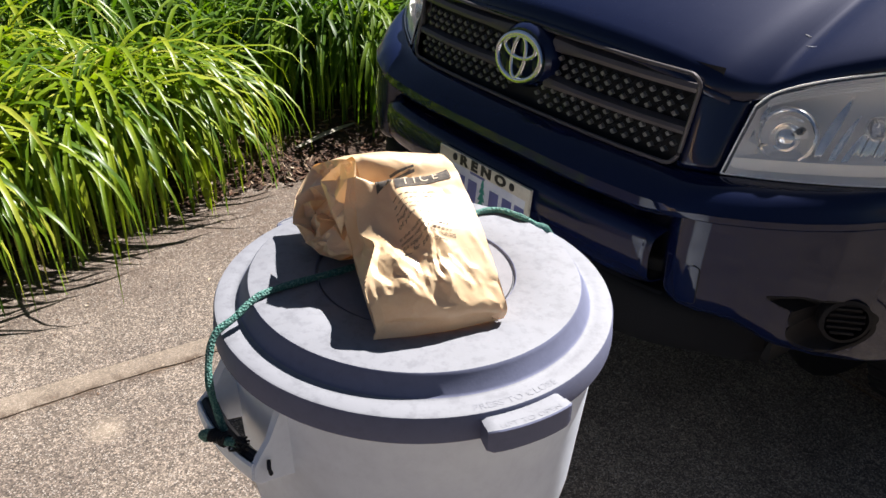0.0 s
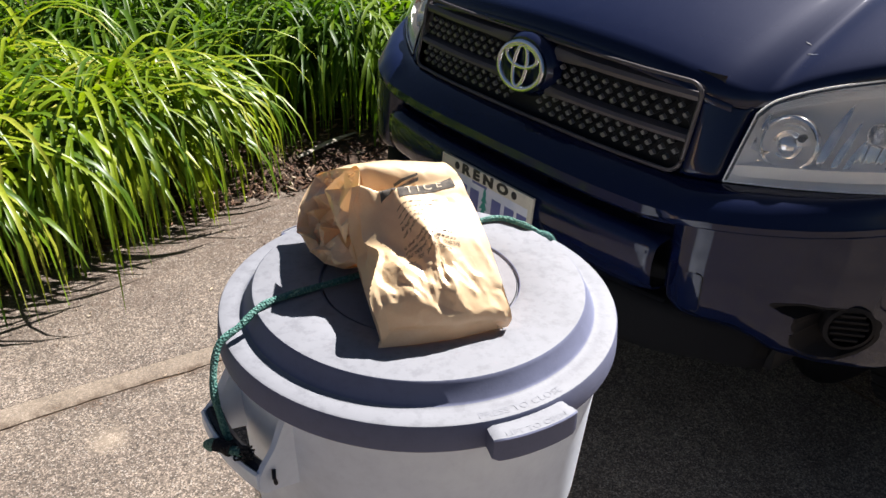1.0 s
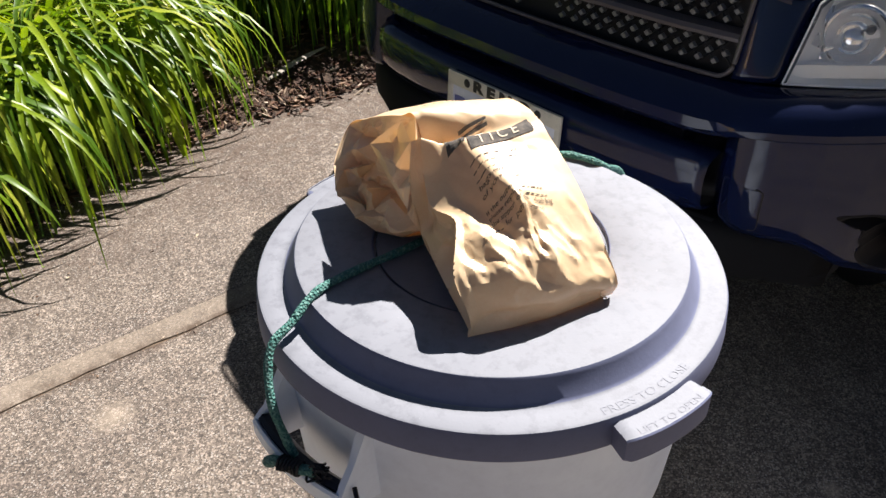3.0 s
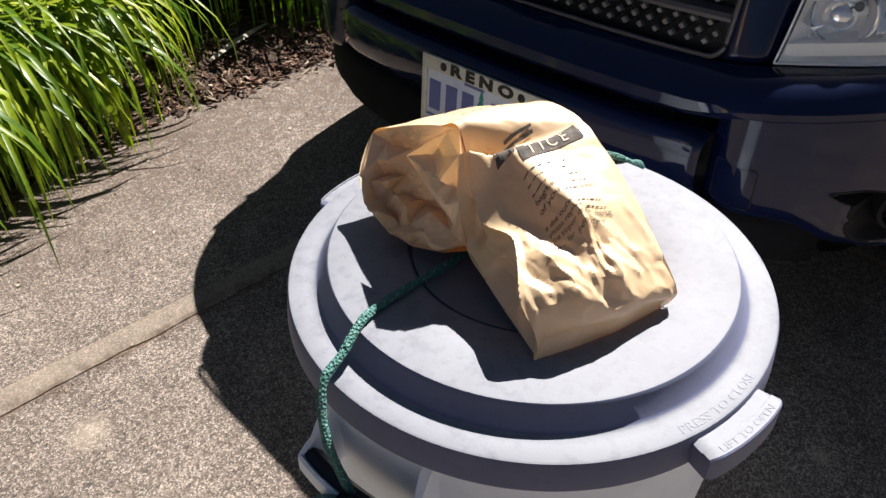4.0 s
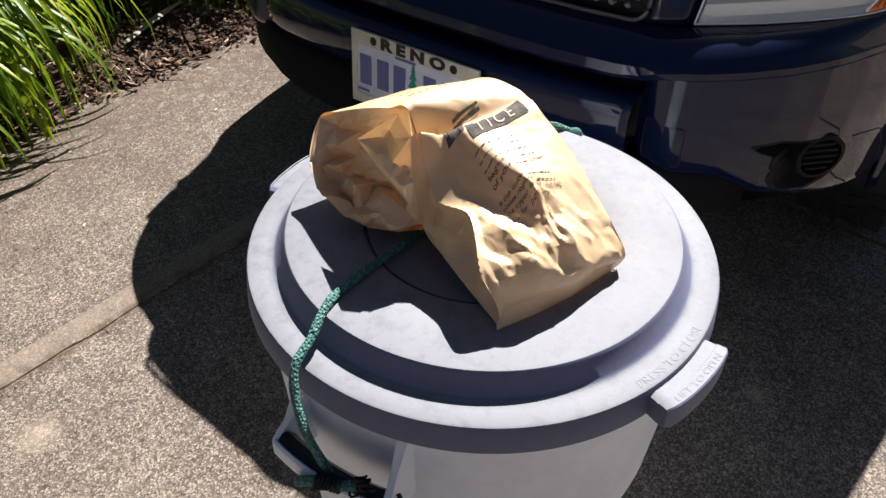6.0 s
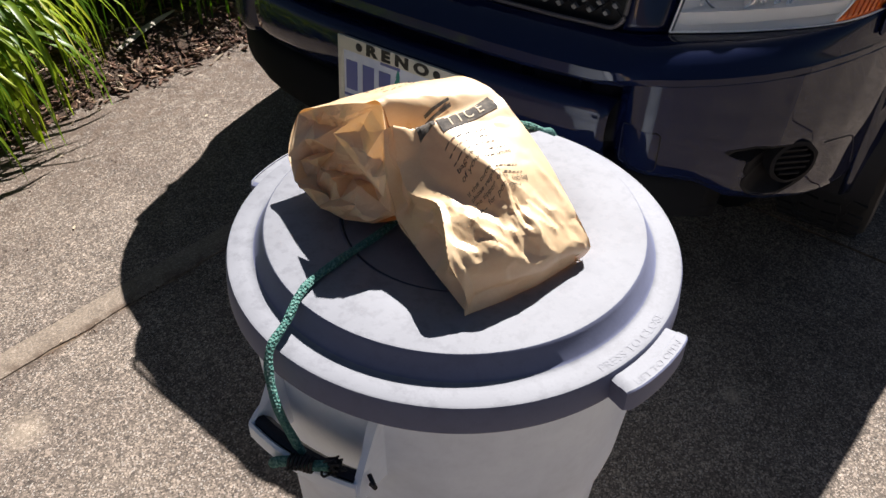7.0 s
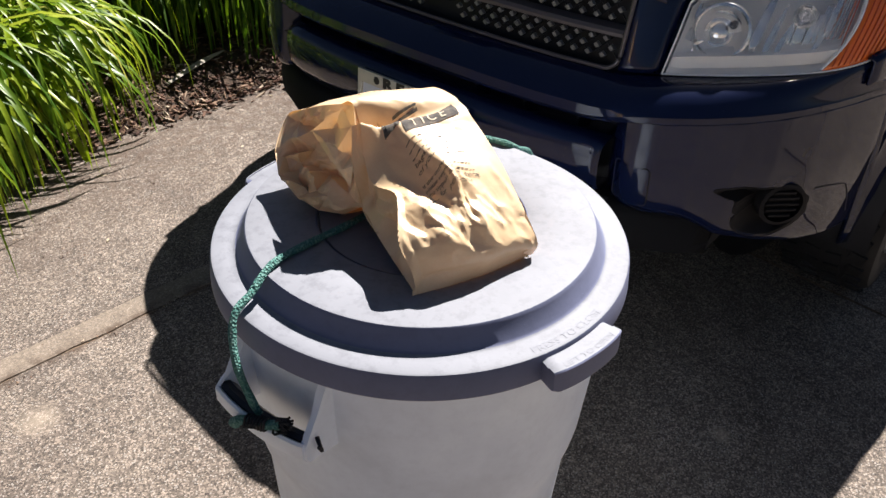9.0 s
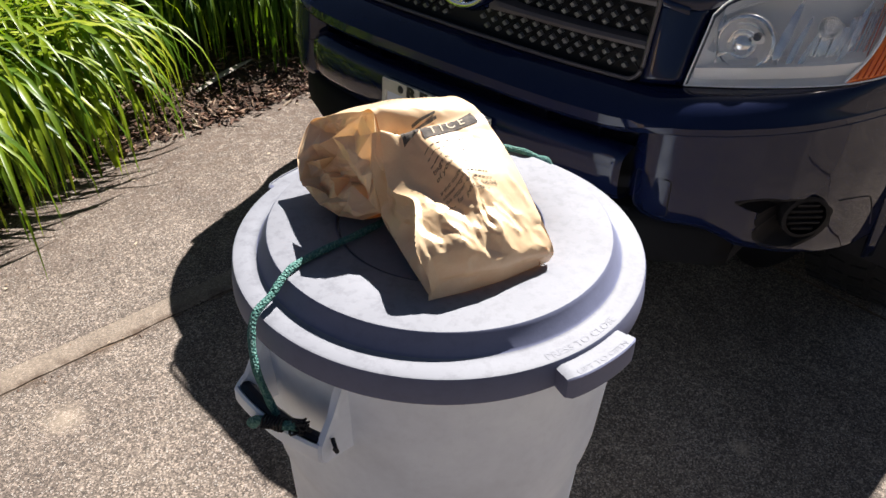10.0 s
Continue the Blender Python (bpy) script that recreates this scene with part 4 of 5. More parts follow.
def on_bag(a, b, lift):
    """The point of the sheet's outside at a across and b along, raised a little."""
    hit = bag_tree.ray_cast(bag_point((a, b, 1.2)), Vector((0, 0, -1)))
    n = hit[1] if hit[1].z > 0 else -hit[1]
    return hit[0] + n * lift


def print_on_bag():
    def put(name, bm, mat, a0, b0, lift, cut=0.004, label="", slant=0.05):
        return part(name, bent(bm, lambda co: on_bag(a0 + co.x, b0 + co.y + slant * co.x, lift), cut), mat, bag, label, smooth=False)

    def bar(width, height):
        bm = bmesh.new()
        n = max(2, int(width / 0.003))
        rows_mesh(bm, [[(width * i / n, height * j / 6, 0) for i in range(n + 1)] for j in range(7)])
        return bm

    put("printed_band", bar(0.018, 0.012), INK, 0.029, 0.126, 0.0008, 0)
    put("printed_band", bar(0.068, 0.0185), INK, 0.049, 0.1145, 0.0008, 0, "dark printed band with pale letters")
    put("printed_word", words("T I C E", 0.0155, 0, "LEFT"), INK_WHITE, 0.057, 0.118, 0.0014, 0.003)
    put("printed_band", bar(0.022, 0.007), INK, 0.022, 0.138, 0.0008, 0)
    put("printed_band", bar(0.045, 0.0025), INK, 0.035, 0.146, 0.0008, 0)
    put("printed_band", bar(0.03, 0.002), INK, 0.05, 0.151, 0.0008, 0)
    rng = random.Random(5)
    lines = [(0.1115, [("bar", 0.010), ("bar", 0.018), ("bar", 0.014)]), (0.1035, [("bar", 0.014), ("bar", 0.009), ("bar", 0.016)]),
             (0.0955, [("bar", 0.012), ("bar", 0.018), ("bar", 0.012)]), (0.0875, [("bags may", 0.0), ("bar", 0.013), ("bar", 0.010)]), (0.0795, [("of your", 0.0), ("bar", 0.012), ("system", 0.0)]),
             (0.0665, [("If the outer", 0.0), ("bar", 0.026)]), (0.0605, [("please replace", 0.0), ("bar", 0.022)]), (0.0545, [("the zipper of the", 0.0), ("cloth bag", 0.0)]), (0.0485, [("bar", 0.008), ("for", 0.0), ("performance", 0.0)])]
    for b, items in lines:
        a = 0.043 if b > 0.07 else 0.041
        b -= 0.009
        small = 0.0066 if b > 0.06 else 0.0056
        for text, width in items:
            if text == "bar":
                x = 0.0
                while x < width:
                    w = min(rng.uniform(0.002, 0.006), width - x + 0.001)
                    put("printed_bar", bar(w, rng.uniform(0.0007, 0.0012)), INK, a + x, b, 0.0007, 0)
                    x += w + 0.0013
                a += width + 0.0035
            else:
                bm = words(text, small, 0, "LEFT")
                width = max(v.co.x for v in bm.verts)
                put("printed_word", bm, INK, a, b, 0.0007, 0.003)
                a += width + 0.0035
    for b, a, w in ((0.195, 0.028, 0.05), (0.206, 0.024, 0.06), (0.217, 0.020, 0.05), (0.228, 0.018, 0.045), (0.239, 0.014, 0.05)):
        x = 0
        while x < w:
            step = rng.uniform(0.003, 0.008)
            put("printed_bar", bar(step, 0.0016), INK, a + x, b, 0.0008, 0, "", 0.1)
            x += step + 0.0025


print_on_bag()

# ---- parked car ----
# Its own axes: x across, y rearwards from the number plate, z up.
car = thing("car", "dark navy compact SUV parked nose-on, dusty paint and hazed headlamps", "car", pose(0.117, 0.762, 0, 0, 0, -51.2))
PLAN = [(0.0, 0.0), (0.2, 0.003), (0.3, 0.009), (0.4, 0.022), (0.46, 0.036), (0.54, 0.068), (0.6, 0.106), (0.66, 0.158), (0.71, 0.216), (0.755, 0.295), (0.79, 0.375), (0.82, 0.46), (0.85, 0.58), (0.872, 0.72), (0.89, 0.95), (0.897, 1.2)]


def plan(x):
    return lerp_table(abs(x), PLAN)


def nose_xs(lo, hi, n):
    """Stations across the nose, closer where it turns back."""
    out = []
    for i in range(n + 1):
        t = -1 + 2 * i / n
        out.append(lo + (hi - lo) * (t * 0.5 + 0.5))
    return out


def thick(ob, t):
    m = ob.modifiers.new("sheet", "SOLIDIFY")
    m.thickness, m.offset = t, -1
    return ob


def slab_strip(bm, xs, section):
    """A strip across the nose: section(x) gives its points (y offset behind the plan line, z)."""
    rows_mesh(bm, [[Vector((x, plan(x) + dy, z)) for dy, z in section(x)] for x in xs])
    return bm


LAMP_FOOT_Y = [(0.487, 0.143), (0.54, 0.170), (0.60, 0.204), (0.68, 0.258), (0.735, 0.307), (0.775, 0.367), (0.806, 0.442), (0.825, 0.51), (0.86, 0.66)]
LAMP_FOOT_Z = [(0.40, 0.694), (0.487, 0.697), (0.54, 0.7025), (0.60, 0.709), (0.68, 0.719), (0.735, 0.728), (0.775, 0.740), (0.806, 0.761), (0.825, 0.785), (0.86, 0.80)]


def upper_section(x):
    """The painted band under grille and lamps, down to its crease."""
    k = min(max((abs(x) - 0.40) / 0.12, 0), 1)
    k = k * k * (3 - 2 * k)
    far = min(max((abs(x) - 0.5) / 0.3, 0), 1)
    top_z = 0.694 + (lerp_table(abs(x), LAMP_FOOT_Z) - 0.694) * k
    low_z = 0.632 + 0.018 * k + 0.03 * far
    deep = 0.088 + (lerp_table(abs(x), LAMP_FOOT_Y) - plan(x) - 0.088) * k
    strip = 0.017 - 0.013 * k
    out = []
    for i in range(11):
        t = i / 10
        # a slope under the grille, then a short upright strip
        if t < 0.8:
            u = t / 0.8
            out.append(((deep - 0.004) * (1 - u) + 0.004, top_z + (low_z + strip - top_z) * u ** (1.5 + 1.5 * k)))
        else:
            out.append((0.004 - 0.020 * (t - 0.8), low_z + strip * (1 - 5 * (t - 0.8))))
    out += [(0.004 * (1 - k), low_z - 0.006), (0.011 * (1 - k), low_z - 0.012), (0.016 * (1 - k), low_z - 0.0125)]
    return out


def body_front():
    xs = nose_xs(-0.86, 0.86, 86)
    bm = bmesh.new()
    slab_strip(bm, xs, upper_section)
    thick(part("bumper_band", bm, PAINT, car, "navy painted bumper band reflecting the blue sky", sharp=20), 0.006)

    # middle bar that carries the plate
    bm = bmesh.new()

    def bar(x):
        e = max(0, (abs(x) - 0.40) / 0.06)
        return [(0.09, 0.588 - 0.01 * e), (0.030 + 0.02 * e, 0.586 - 0.010 * e), (0.016, 0.578 - 0.01 * e), (0.008, 0.563), (0.004, 0.54), (0.005, 0.515), (0.010, 0.487), (0.022, 0.465 + 0.01 * e), (0.045, 0.457 + 0.012 * e), (0.09, 0.456 + 0.012 * e)]

    slab_strip(bm, nose_xs(-0.442, 0.442, 44), bar)
    thick(part("bumper_bar", bm, PAINT, car, "dark lower bumper bar", sharp=45), 0.004)
    bm = bmesh.new()

    def chin(x):
        return [(0.10, 0.44), (0.05, 0.435), (0.036, 0.42), (0.030, 0.350), (0.035, 0.315 + 0.06 * (x / 0.64) ** 4), (0.07, 0.286 + 0.12 * (x / 0.64) ** 4), (0.12, 0.275 + 0.15 * (x / 0.64) ** 4)]

    slab_strip(bm, nose_xs(-0.64, 0.64, 50), chin)
    thick(part("chin", bm, VALANCE, car, "black lower valance", sharp=45), 0.004)
    bm = bmesh.new()
    slab_strip(bm, nose_xs(-0.435, 0.435, 30), lambda x: [(0.13, 0.72), (0.13, 0.6), (0.13, 0.45), (0.12, 0.30)])
    thick(part("intake_backing", bm, BLACK, car, "black recessed intake"), 0.004)
    for x in (-0.36, -0.24, -0.12, 0.12, 0.24, 0.36):
        bm = bmesh.new()
        box(bm, (0.006, 0.06, 0.05), pose(x, plan(x) + 0.095, 0.603), 0.001)
        part("intake_rib", bm, BLACK, car)
    for z in (0.435, 0.412):
        bm = bmesh.new()
        slab_strip(bm, nose_xs(-0.45, 0.45, 30), lambda x: [(0.06, z + 0.004), (0.052, z), (0.06, z - 0.004), (0.10, z - 0.004), (0.10, z + 0.004)])
        part("intake_slat", bm, BLACK, car)

    # bumper corners, with the fog lamp recess
    FOG_EDGE = [(-180, 0.60), (-140, 0.72), (-122, 1.12), (-106, 1.44), (-81, 1.70), (-61, 1.43), (-30, 0.95), (10, 0.74), (46, 0.66), (101, 0.76), (133.6, 1.12), (147, 1.34), (151, 1.30), (155, 0.90), (160, 0.63), (180, 0.60)]
    def fog_shape(a):
        """Radius of the recess outline: a deep bowl with a pointed tail high towards the middle of the car."""
        return lerp_table((math.degrees(a) + 180) % 360 - 180, FOG_EDGE)

    def fog_reach(x, z):
        u, v = (x - 0.712) / 0.060, (z - 0.480) / 0.047
        return math.hypot(u, v) / fog_shape(math.atan2(v, u))

    def corner(x, z=None, t=None):
        far = min(max((x - 0.5) / 0.3, 0), 1)
        in_ = max(0, 1 - (x - 0.442) / 0.085)
        top = upper_section(x)[-1][1]
        low = lerp_table(x, [(0.44, 0.453), (0.562, 0.450), (0.6, 0.444), (0.625, 0.428), (0.646, 0.412), (0.695, 0.395), (0.736, 0.379), (0.768, 0.364), (0.80, 0.356), (0.822, 0.366), (0.842, 0.379), (0.853, 0.40), (0.862, 0.46), (0.870, 0.56), (0.875, 0.63)])
        if z is None:
            z = top + (low - top) * t
        t = (top - z) / (top - low)
        bulge = -0.010 * math.sin(math.pi * min(t * 1.1, 1)) ** 2 * (0.4 + 0.6 * far)
        k = min(max((x - 0.40) / 0.12, 0), 1)
        dy = 0.016 * (1 - k * k * (3 - 2 * k)) + bulge + 0.012 * t ** 14 + 0.045 * in_ ** 2
        dy += 0.06 * min(1, max(0, (1.0 - fog_reach(x, z)) / 0.03))
        return Vector((x, plan(x) + dy, z))

    for s in (-1, 1):
        bm = bmesh.new()
        rows = []
        for i in range(121):
            x = 0.442 + (0.875 - 0.442) * (i / 120)
            rows.append([Vector((s * p.x, p.y, p.z)) for p in [corner(x, t=j / 90) for j in range(91)]])
        rows_mesh(bm, rows)
        thick(part("bumper_corner", bm, PAINT, car, "navy bumper corner dulled by reflected driveway", sharp=45), 0.004)
        bm = bmesh.new()
        rows = []
        for i in range(200):
            a = 2 * math.pi * i / 200
            row = []
            for f, deep in ((1.10, 0.0006), (1.08, -0.0012), (1.0, -0.0016), (0.97, 0.004), (0.90, 0.026), (0.7, 0.05), (0.0, 0.052)):
                f2 = f * fog_shape(a)
                x, z = 0.712 + 0.060 * f2 * math.cos(a), 0.480 + 0.047 * f2 * math.sin(a)
                edge_x, edge_z = 0.712 + 0.060 * 1.1 * fog_shape(a) * math.cos(a), 0.480 + 0.047 * 1.1 * fog_shape(a) * math.sin(a)
                base = corner(edge_x, edge_z).y + (plan(x) - plan(edge_x))
                row.append(Vector((s * x, base + deep, z)))
            rows.append(row)
        rows_mesh(bm, rows, close_v=True)
        bmesh.ops.remove_doubles(bm, verts=bm.verts, dist=1e-5)
        part("fog_surround", bm, LOUVRE, car, "black recess round the fog lamp")
        # fog lamp
        fog = new("fog_lamp")
        fog.parent = car
        fog.matrix_basis = pose(s * 0.727, plan(0.727) + 0.016, 0.472, 0, 0, s * 45)
        bm = bmesh.new()
        spun = Matrix.Rotation(radians(90), 4, "X")
        lathe(bm, [(0.0385, 0.018), (0.046, 0.016), (0.047, 0.0), (0.043, -0.03), (0.0, -0.03), (0.0, -0.01), (0.036, -0.008)], 36, spun)
        part("bezel", bm, LOUVRE, fog, "black round fog lamp surround")
        for k in range(5):
            bm = bmesh.new()
            z = -0.026 + 0.013 * k
            w = 2 * math.sqrt(max(0.034 ** 2 - z * z, 0.0001))
            box(bm, (w, 0.006, 0.0065), pose(0, -0.012, z, 18, 0, 0), 0.0012)
            part("louvre", bm, LOUVRE, fog)
        # panel gap behind the fog lamp
        bm = bmesh.new()
        gap = [(0.770, 0.493), (0.785, 0.490), (0.800, 0.483), (0.806, 0.474), (0.812, 0.44), (0.816, 0.40)]
        tube(bm, smooth_line([Vector((s * x, corner(x, z).y - 0.0002, z)) for x, z in gap], 24), 0.0015, 6)
        part("panel_gap", bm, BLACK, car)
        # towing eye cover
        bm = bmesh.new()
        rows = []
        for i in range(7):
            x = 0.466 + 0.070 * i / 6
            rows.append([Vector((s * x, corner(x, 0.548 - 0.080 * j / 6).y - 0.0012, 0.548 - 0.080 * j / 6)) for j in range(7)])
        rows_mesh(bm, rows)
        part("tow_cover", bm, PAINT, car, "square painted towing eye cover")
        bm = bmesh.new()
        edge = []
        for a, b in ((0, 0), (1, 0), (1, 1), (0, 1)):
            for k in range(5):
                ang = {(0, 0): 180, (1, 0): 90, (1, 1): 0, (0, 1): -90}[(a, b)] - 22.5 * k
                x = 0.464 + 0.074 * a + (0.010 if a == 0 else -0.010) + 0.010 * math.cos(radians(ang))
                z = 0.550 - 0.084 * b + (-0.010 if b == 0 else 0.010) + 0.010 * math.sin(radians(ang))
                edge.append(Vector((s * x, corner(x, z).y - 0.0002, z)))
        tube(bm, edge + [edge[0]], 0.0014, 6)
        part("tow_cover_gap", bm, BLACK, car)


body_front()


def grille():
    g = new("grille")
    g.parent = car
    tagged(g, "black grille with pale diamond studs and satin bars")

    def gy(z):
        return 0.084 + (z - 0.70) * 0.20

    # opening outline
    def outline(half, lo, hi, r):
        pts = []
        for cx, cz, a0 in ((half - r, lo + r, -90), (half - r, hi - r, 0), (-half + r, hi - r, 90), (-half + r, lo + r, 180)):
            for k in range(7):
                a = radians(a0 + 15 * k)
                pts.append((cx + r * math.cos(a), cz + r * math.sin(a)))
        return pts

    def lift(x, z, out=0.0):
        return Vector((x, plan(x) * 1.0 + gy(z) - out, z))

    pts = outline(0.415, 0.697, 0.862, 0.026)
    fine = []
    for (x0, z0), (x1, z1) in zip(pts, pts[1:] + pts[:1]):
        n = max(1, int(abs(x1 - x0) / 0.03))
        fine += [lift(x0 + (x1 - x0) * k / n, z0 + (z1 - z0) * k / n, 0.006) for k in range(n)]
    bm = bmesh.new()
    tube(bm, fine + [fine[0]], 0.0042, 8)
    part("trim", bm, SATIN, g, "thin satin grille surround")
    bm = bmesh.new()
    rows_mesh(bm, [[lift(x, z, -0.028) for x in nose_xs(-0.43, 0.43, 30)] for z in (0.685, 0.74, 0.80, 0.875)])
    part("backing", bm, BLACK, g)
    bm = bmesh.new()
    rows = []
    for x in nose_xs(-0.45, 0.45, 50):
        rows.append([lift(x, 0.692, 0.006), lift(x, 0.684, 0.0), lift(x, 0.672, -0.02)])
    rows_mesh(bm, rows)
    part("lower_edge", bm, BLACK, g)
    # bars, split by the emblem boss
    for z, h in ((0.838, 0.016), (0.761, 0.013)):
        for s in (-1, 1):
            bm = bmesh.new()
            rows = []
            for i in range(21):
                x = s * (0.062 + (0.410 - 0.062) * i / 20)
                grow = 1.0 + 0.5 * max(0, 1 - i / 5)
                rows.append([lift(x, z + h * grow * 0.9, -0.012), lift(x, z + h * grow * 0.5, 0.004), lift(x, z, 0.007), lift(x, z - h * grow * 0.5, 0.004), lift(x, z - h * grow * 0.8, -0.012)])
            rows_mesh(bm, rows)
            part("bar", bm, SATIN, g)
    # boss and emblem
    bm = bmesh.new()
    rows = []
    for i in range(25):
        a = 2 * math.pi * i / 24
        rows.append([Vector((0.078 * f * math.cos(a), 0.098 + 0.022 * 0 - o, 0.800 + 0.066 * f * math.sin(a))) for f, o in ((1.06, -0.02), (1.02, 0.004), (0.9, 0.014), (0.0, 0.018))])
    rows_mesh(bm, rows)
    bmesh.ops.remove_doubles(bm, verts=bm.verts, dist=1e-5)
    part("boss", bm, PAINT, g)
    e = new("emblem")
    e.parent = car
    tagged(e, "chrome oval emblem on the grille")
    e.matrix_basis = pose(0.0, 0.072, 0.800, -10, 0, 0)
    for name, cx, cz, rx, rz, tilt, w in (("outer_oval", 0, 0, 0.066, 0.0485, 0, 0.0062), ("wide_oval", 0, 0.021, 0.047, 0.0225, 0, 0.0050), ("tall_oval", 0, 0.0, 0.0195, 0.0445, 0, 0.0050)):
        bm = bmesh.new()
        ring = [Vector((cx + rx * math.cos(2 * math.pi * i / 48), 0, cz + rz * math.sin(2 * math.pi * i / 48))) for i in range(48)]
        rows = []
        for i, p in enumerate(ring):
            t = (ring[(i + 1) % 48] - ring[i - 1]).normalized()
            side = t.cross(Vector((0, 1, 0))).normalized()
            rows.append([p + side * w * math.cos(2 * math.pi * k / 8) + Vector((0, 0.6 * w * math.sin(2 * math.pi * k / 8), 0)) for k in range(8)])
        rows_mesh(bm, rows, close_u=True, close_v=True)
        part(name, bm, CHROME, e)
    # studs: small diamonds in staggered rows
    bm = bmesh.new()
    verts = [bm.verts.new(p) for p in ((-0.0082, 0.004, 0), (0, 0.004, -0.0068), (0.0082, 0.004, 0), (0, 0.004, 0.0068), (-0.0062, -0.003, 0), (0, -0.003, -0.0052), (0.0062, -0.003, 0), (0, -0.003, 0.0052))]
    for q in ((4, 5, 6, 7), (0, 1, 5, 4), (1, 2, 6, 5), (2, 3, 7, 6), (3, 0, 4, 7)):
        bm.faces.new([verts[k] for k in q])
    stud_mesh = finish("stud", bm, STUD)
    for lo, rows_n in ((0.7155, 3), (0.7835, 3)):
        for r in range(rows_n):
            z = lo + 0.0152 * r
            for i in range(-14, 15):
                x = 0.029 * (i + (0.5 if r % 2 else 0.0))
                if abs(x) > 0.392 or abs(x) < 0.085 and lo > 0.75 or abs(x) < 0.03:
                    continue
                ob = new("stud", stud_mesh)
                ob.parent = g
                ob.matrix_basis = Matrix.Translation(lift(x, z, -0.004))
                # web that holds the studs
    for lo in (0.7155, 0.7835):
        for s in (-1, 1):
            bm = bmesh.new()
            for i in range(-14, 15):
                for k in (-1, 1):
                    x0 = 0.029 * i
                    x1 = x0 + k * 0.029 * 1.5
                    if s * x0 < 0.07 or s * x1 < 0.07 or max(abs(x0), abs(x1)) > 0.408:
                        continue
                    tube(bm, [lift(x0, lo - 0.007, -0.012), lift(x1, lo + 0.0365, -0.012)], 0.0018, 4)
            part("web", bm, BLACK, g, smooth=False)


grille()


def hood():
    EDGE_H = [(0.0, 0.108, 0.876), (0.1, 0.110, 0.874), (0.25, 0.120, 0.866), (0.365, 0.132, 0.853), (0.43, 0.142, 0.840), (0.470, 0.175, 0.8265), (0.490, 0.212, 0.829), (0.519, 0.250, 0.853), (0.57, 0.30, 0.877), (0.625, 0.350, 0.897), (0.70, 0.43, 0.915), (0.76, 0.53, 0.93)]
    n, k = 28, 26
    edge = smooth_line(EDGE_H, n + 1)
    bm = bmesh.new()
    rows = []
    for s in (-1, 1):
        for i in (range(n, 0, -1) if s < 0 else range(0, n + 1)):
            e = edge[i]
            x0 = e.x
            t_x = x0 / 0.76
            back = Vector((0.70 * t_x, 1.22 - 0.10 * t_x * t_x, 1.085 - 0.055 * t_x * t_x))
            col = []
            for j in range(k + 1):
                t = j / k
                p = e.lerp(back, t)
                crown = 0.115 * math.sin(math.pi * t ** 0.92) * (1 - 0.12 * t_x ** 2)
                nose = 0.018 * (1 - math.exp(-t * 22)) * max(0, 1 - t)
                ridge = 0.002 * math.exp(-((x0 - 0.46 - 0.05 * t) / 0.05) ** 2) * min(1, t * 6) * (1 - 0.4 * t)
                step = -0.010 / (1 + math.exp((0.44 + 0.05 * t - x0) / 0.015)) * min(1, t * 6) if x0 < 0.9 else 0
                p.z += crown * 0.62 + nose + ridge + step * 0.35
                p.x *= s
                col.append(p)
            rows.append(col)
    rows_mesh(bm, rows)
    bmesh.ops.recalc_face_normals(bm, faces=bm.faces)
    skin = BVHTree.FromBMesh(bm)
    # pale scratches and droppings on the paint
    rng = random.Random(31)
    for x, y, long, turn in ((0.13, 0.62, 0.020, 40), (0.25, 0.45, 0.016, 60), (0.26, 0.44, 0.010, 100), (0.22, 0.42, 0.007, 20), (0.49, 0.34, 0.018, 15), (0.47, 0.355, 0.012, 30), (0.38, 0.43, 0.008, 70), (0.32, 0.40, 0.006, 0)):
        line = []
        for q in range(6):
            f = (q / 5 - 0.5) * long
            hit = skin.ray_cast(Vector((x + f * math.cos(radians(turn)) + rng.gauss(0, 0.0006), y + f * math.sin(radians(turn)), 1.4)), Vector((0, 0, -1)))[0]
            line.append(hit + Vector((0, 0, 0.0004)))
        mark = bmesh.new()
        tube(mark, line, lambda f: 0.0003 + 0.0009 * math.sin(math.pi * f), 5, 0.4)
        part("paint_mark", mark, PALE_MARK, car, "thin pale scratch on the hood")
    thick(part("hood", bm, PAINT, car, "glossy navy hood with specks and a soft ridge", sharp=60), 0.004)
    # rolled front lip of the hood
    bm = bmesh.new()
    rows = []
    for s in (-1, 1):
        for i in (range(n, 0, -1) if s < 0 else range(0, n + 1)):
            e = edge[i]
            if e.x > 0.47:
                continue
            rows.append([Vector((s * e.x, e.y + dy, e.z + dz)) for dy, dz in ((0.0, 0.002), (-0.004, -0.004), (-0.003, -0.010), (0.012, -0.014), (0.03, -0.016))])
    rows_mesh(bm, rows)
    part("hood_lip", bm, PAINT, car, sharp=60)
    # cheek between grille and lamp
    for s in (-1, 1):
        bm = bmesh.new()
        rows = []
        for i in range(13):
            t = i / 12
            z = 0.697 + t * 0.142
            inner = Vector((0.416, plan(0.416) + 0.084 + (z - 0.70) * 0.20 - 0.004, z))
            outer = Vector((0.484 + 0.004 * t, 0.143 + 0.072 * t ** 1.2, 0.699 + 0.128 * t))
            rows.append([Vector((s * q.x, q.y, q.z)) for q in [inner.lerp(outer, f) + Vector((0, -0.006 * math.sin(math.pi * f), 0)) for f in (0, 0.25, 0.5, 0.75, 1)]])
        rows_mesh(bm, rows)
        thick(part("cheek", bm, PAINT, car), 0.003)
    return edge


hood_edge = hood()

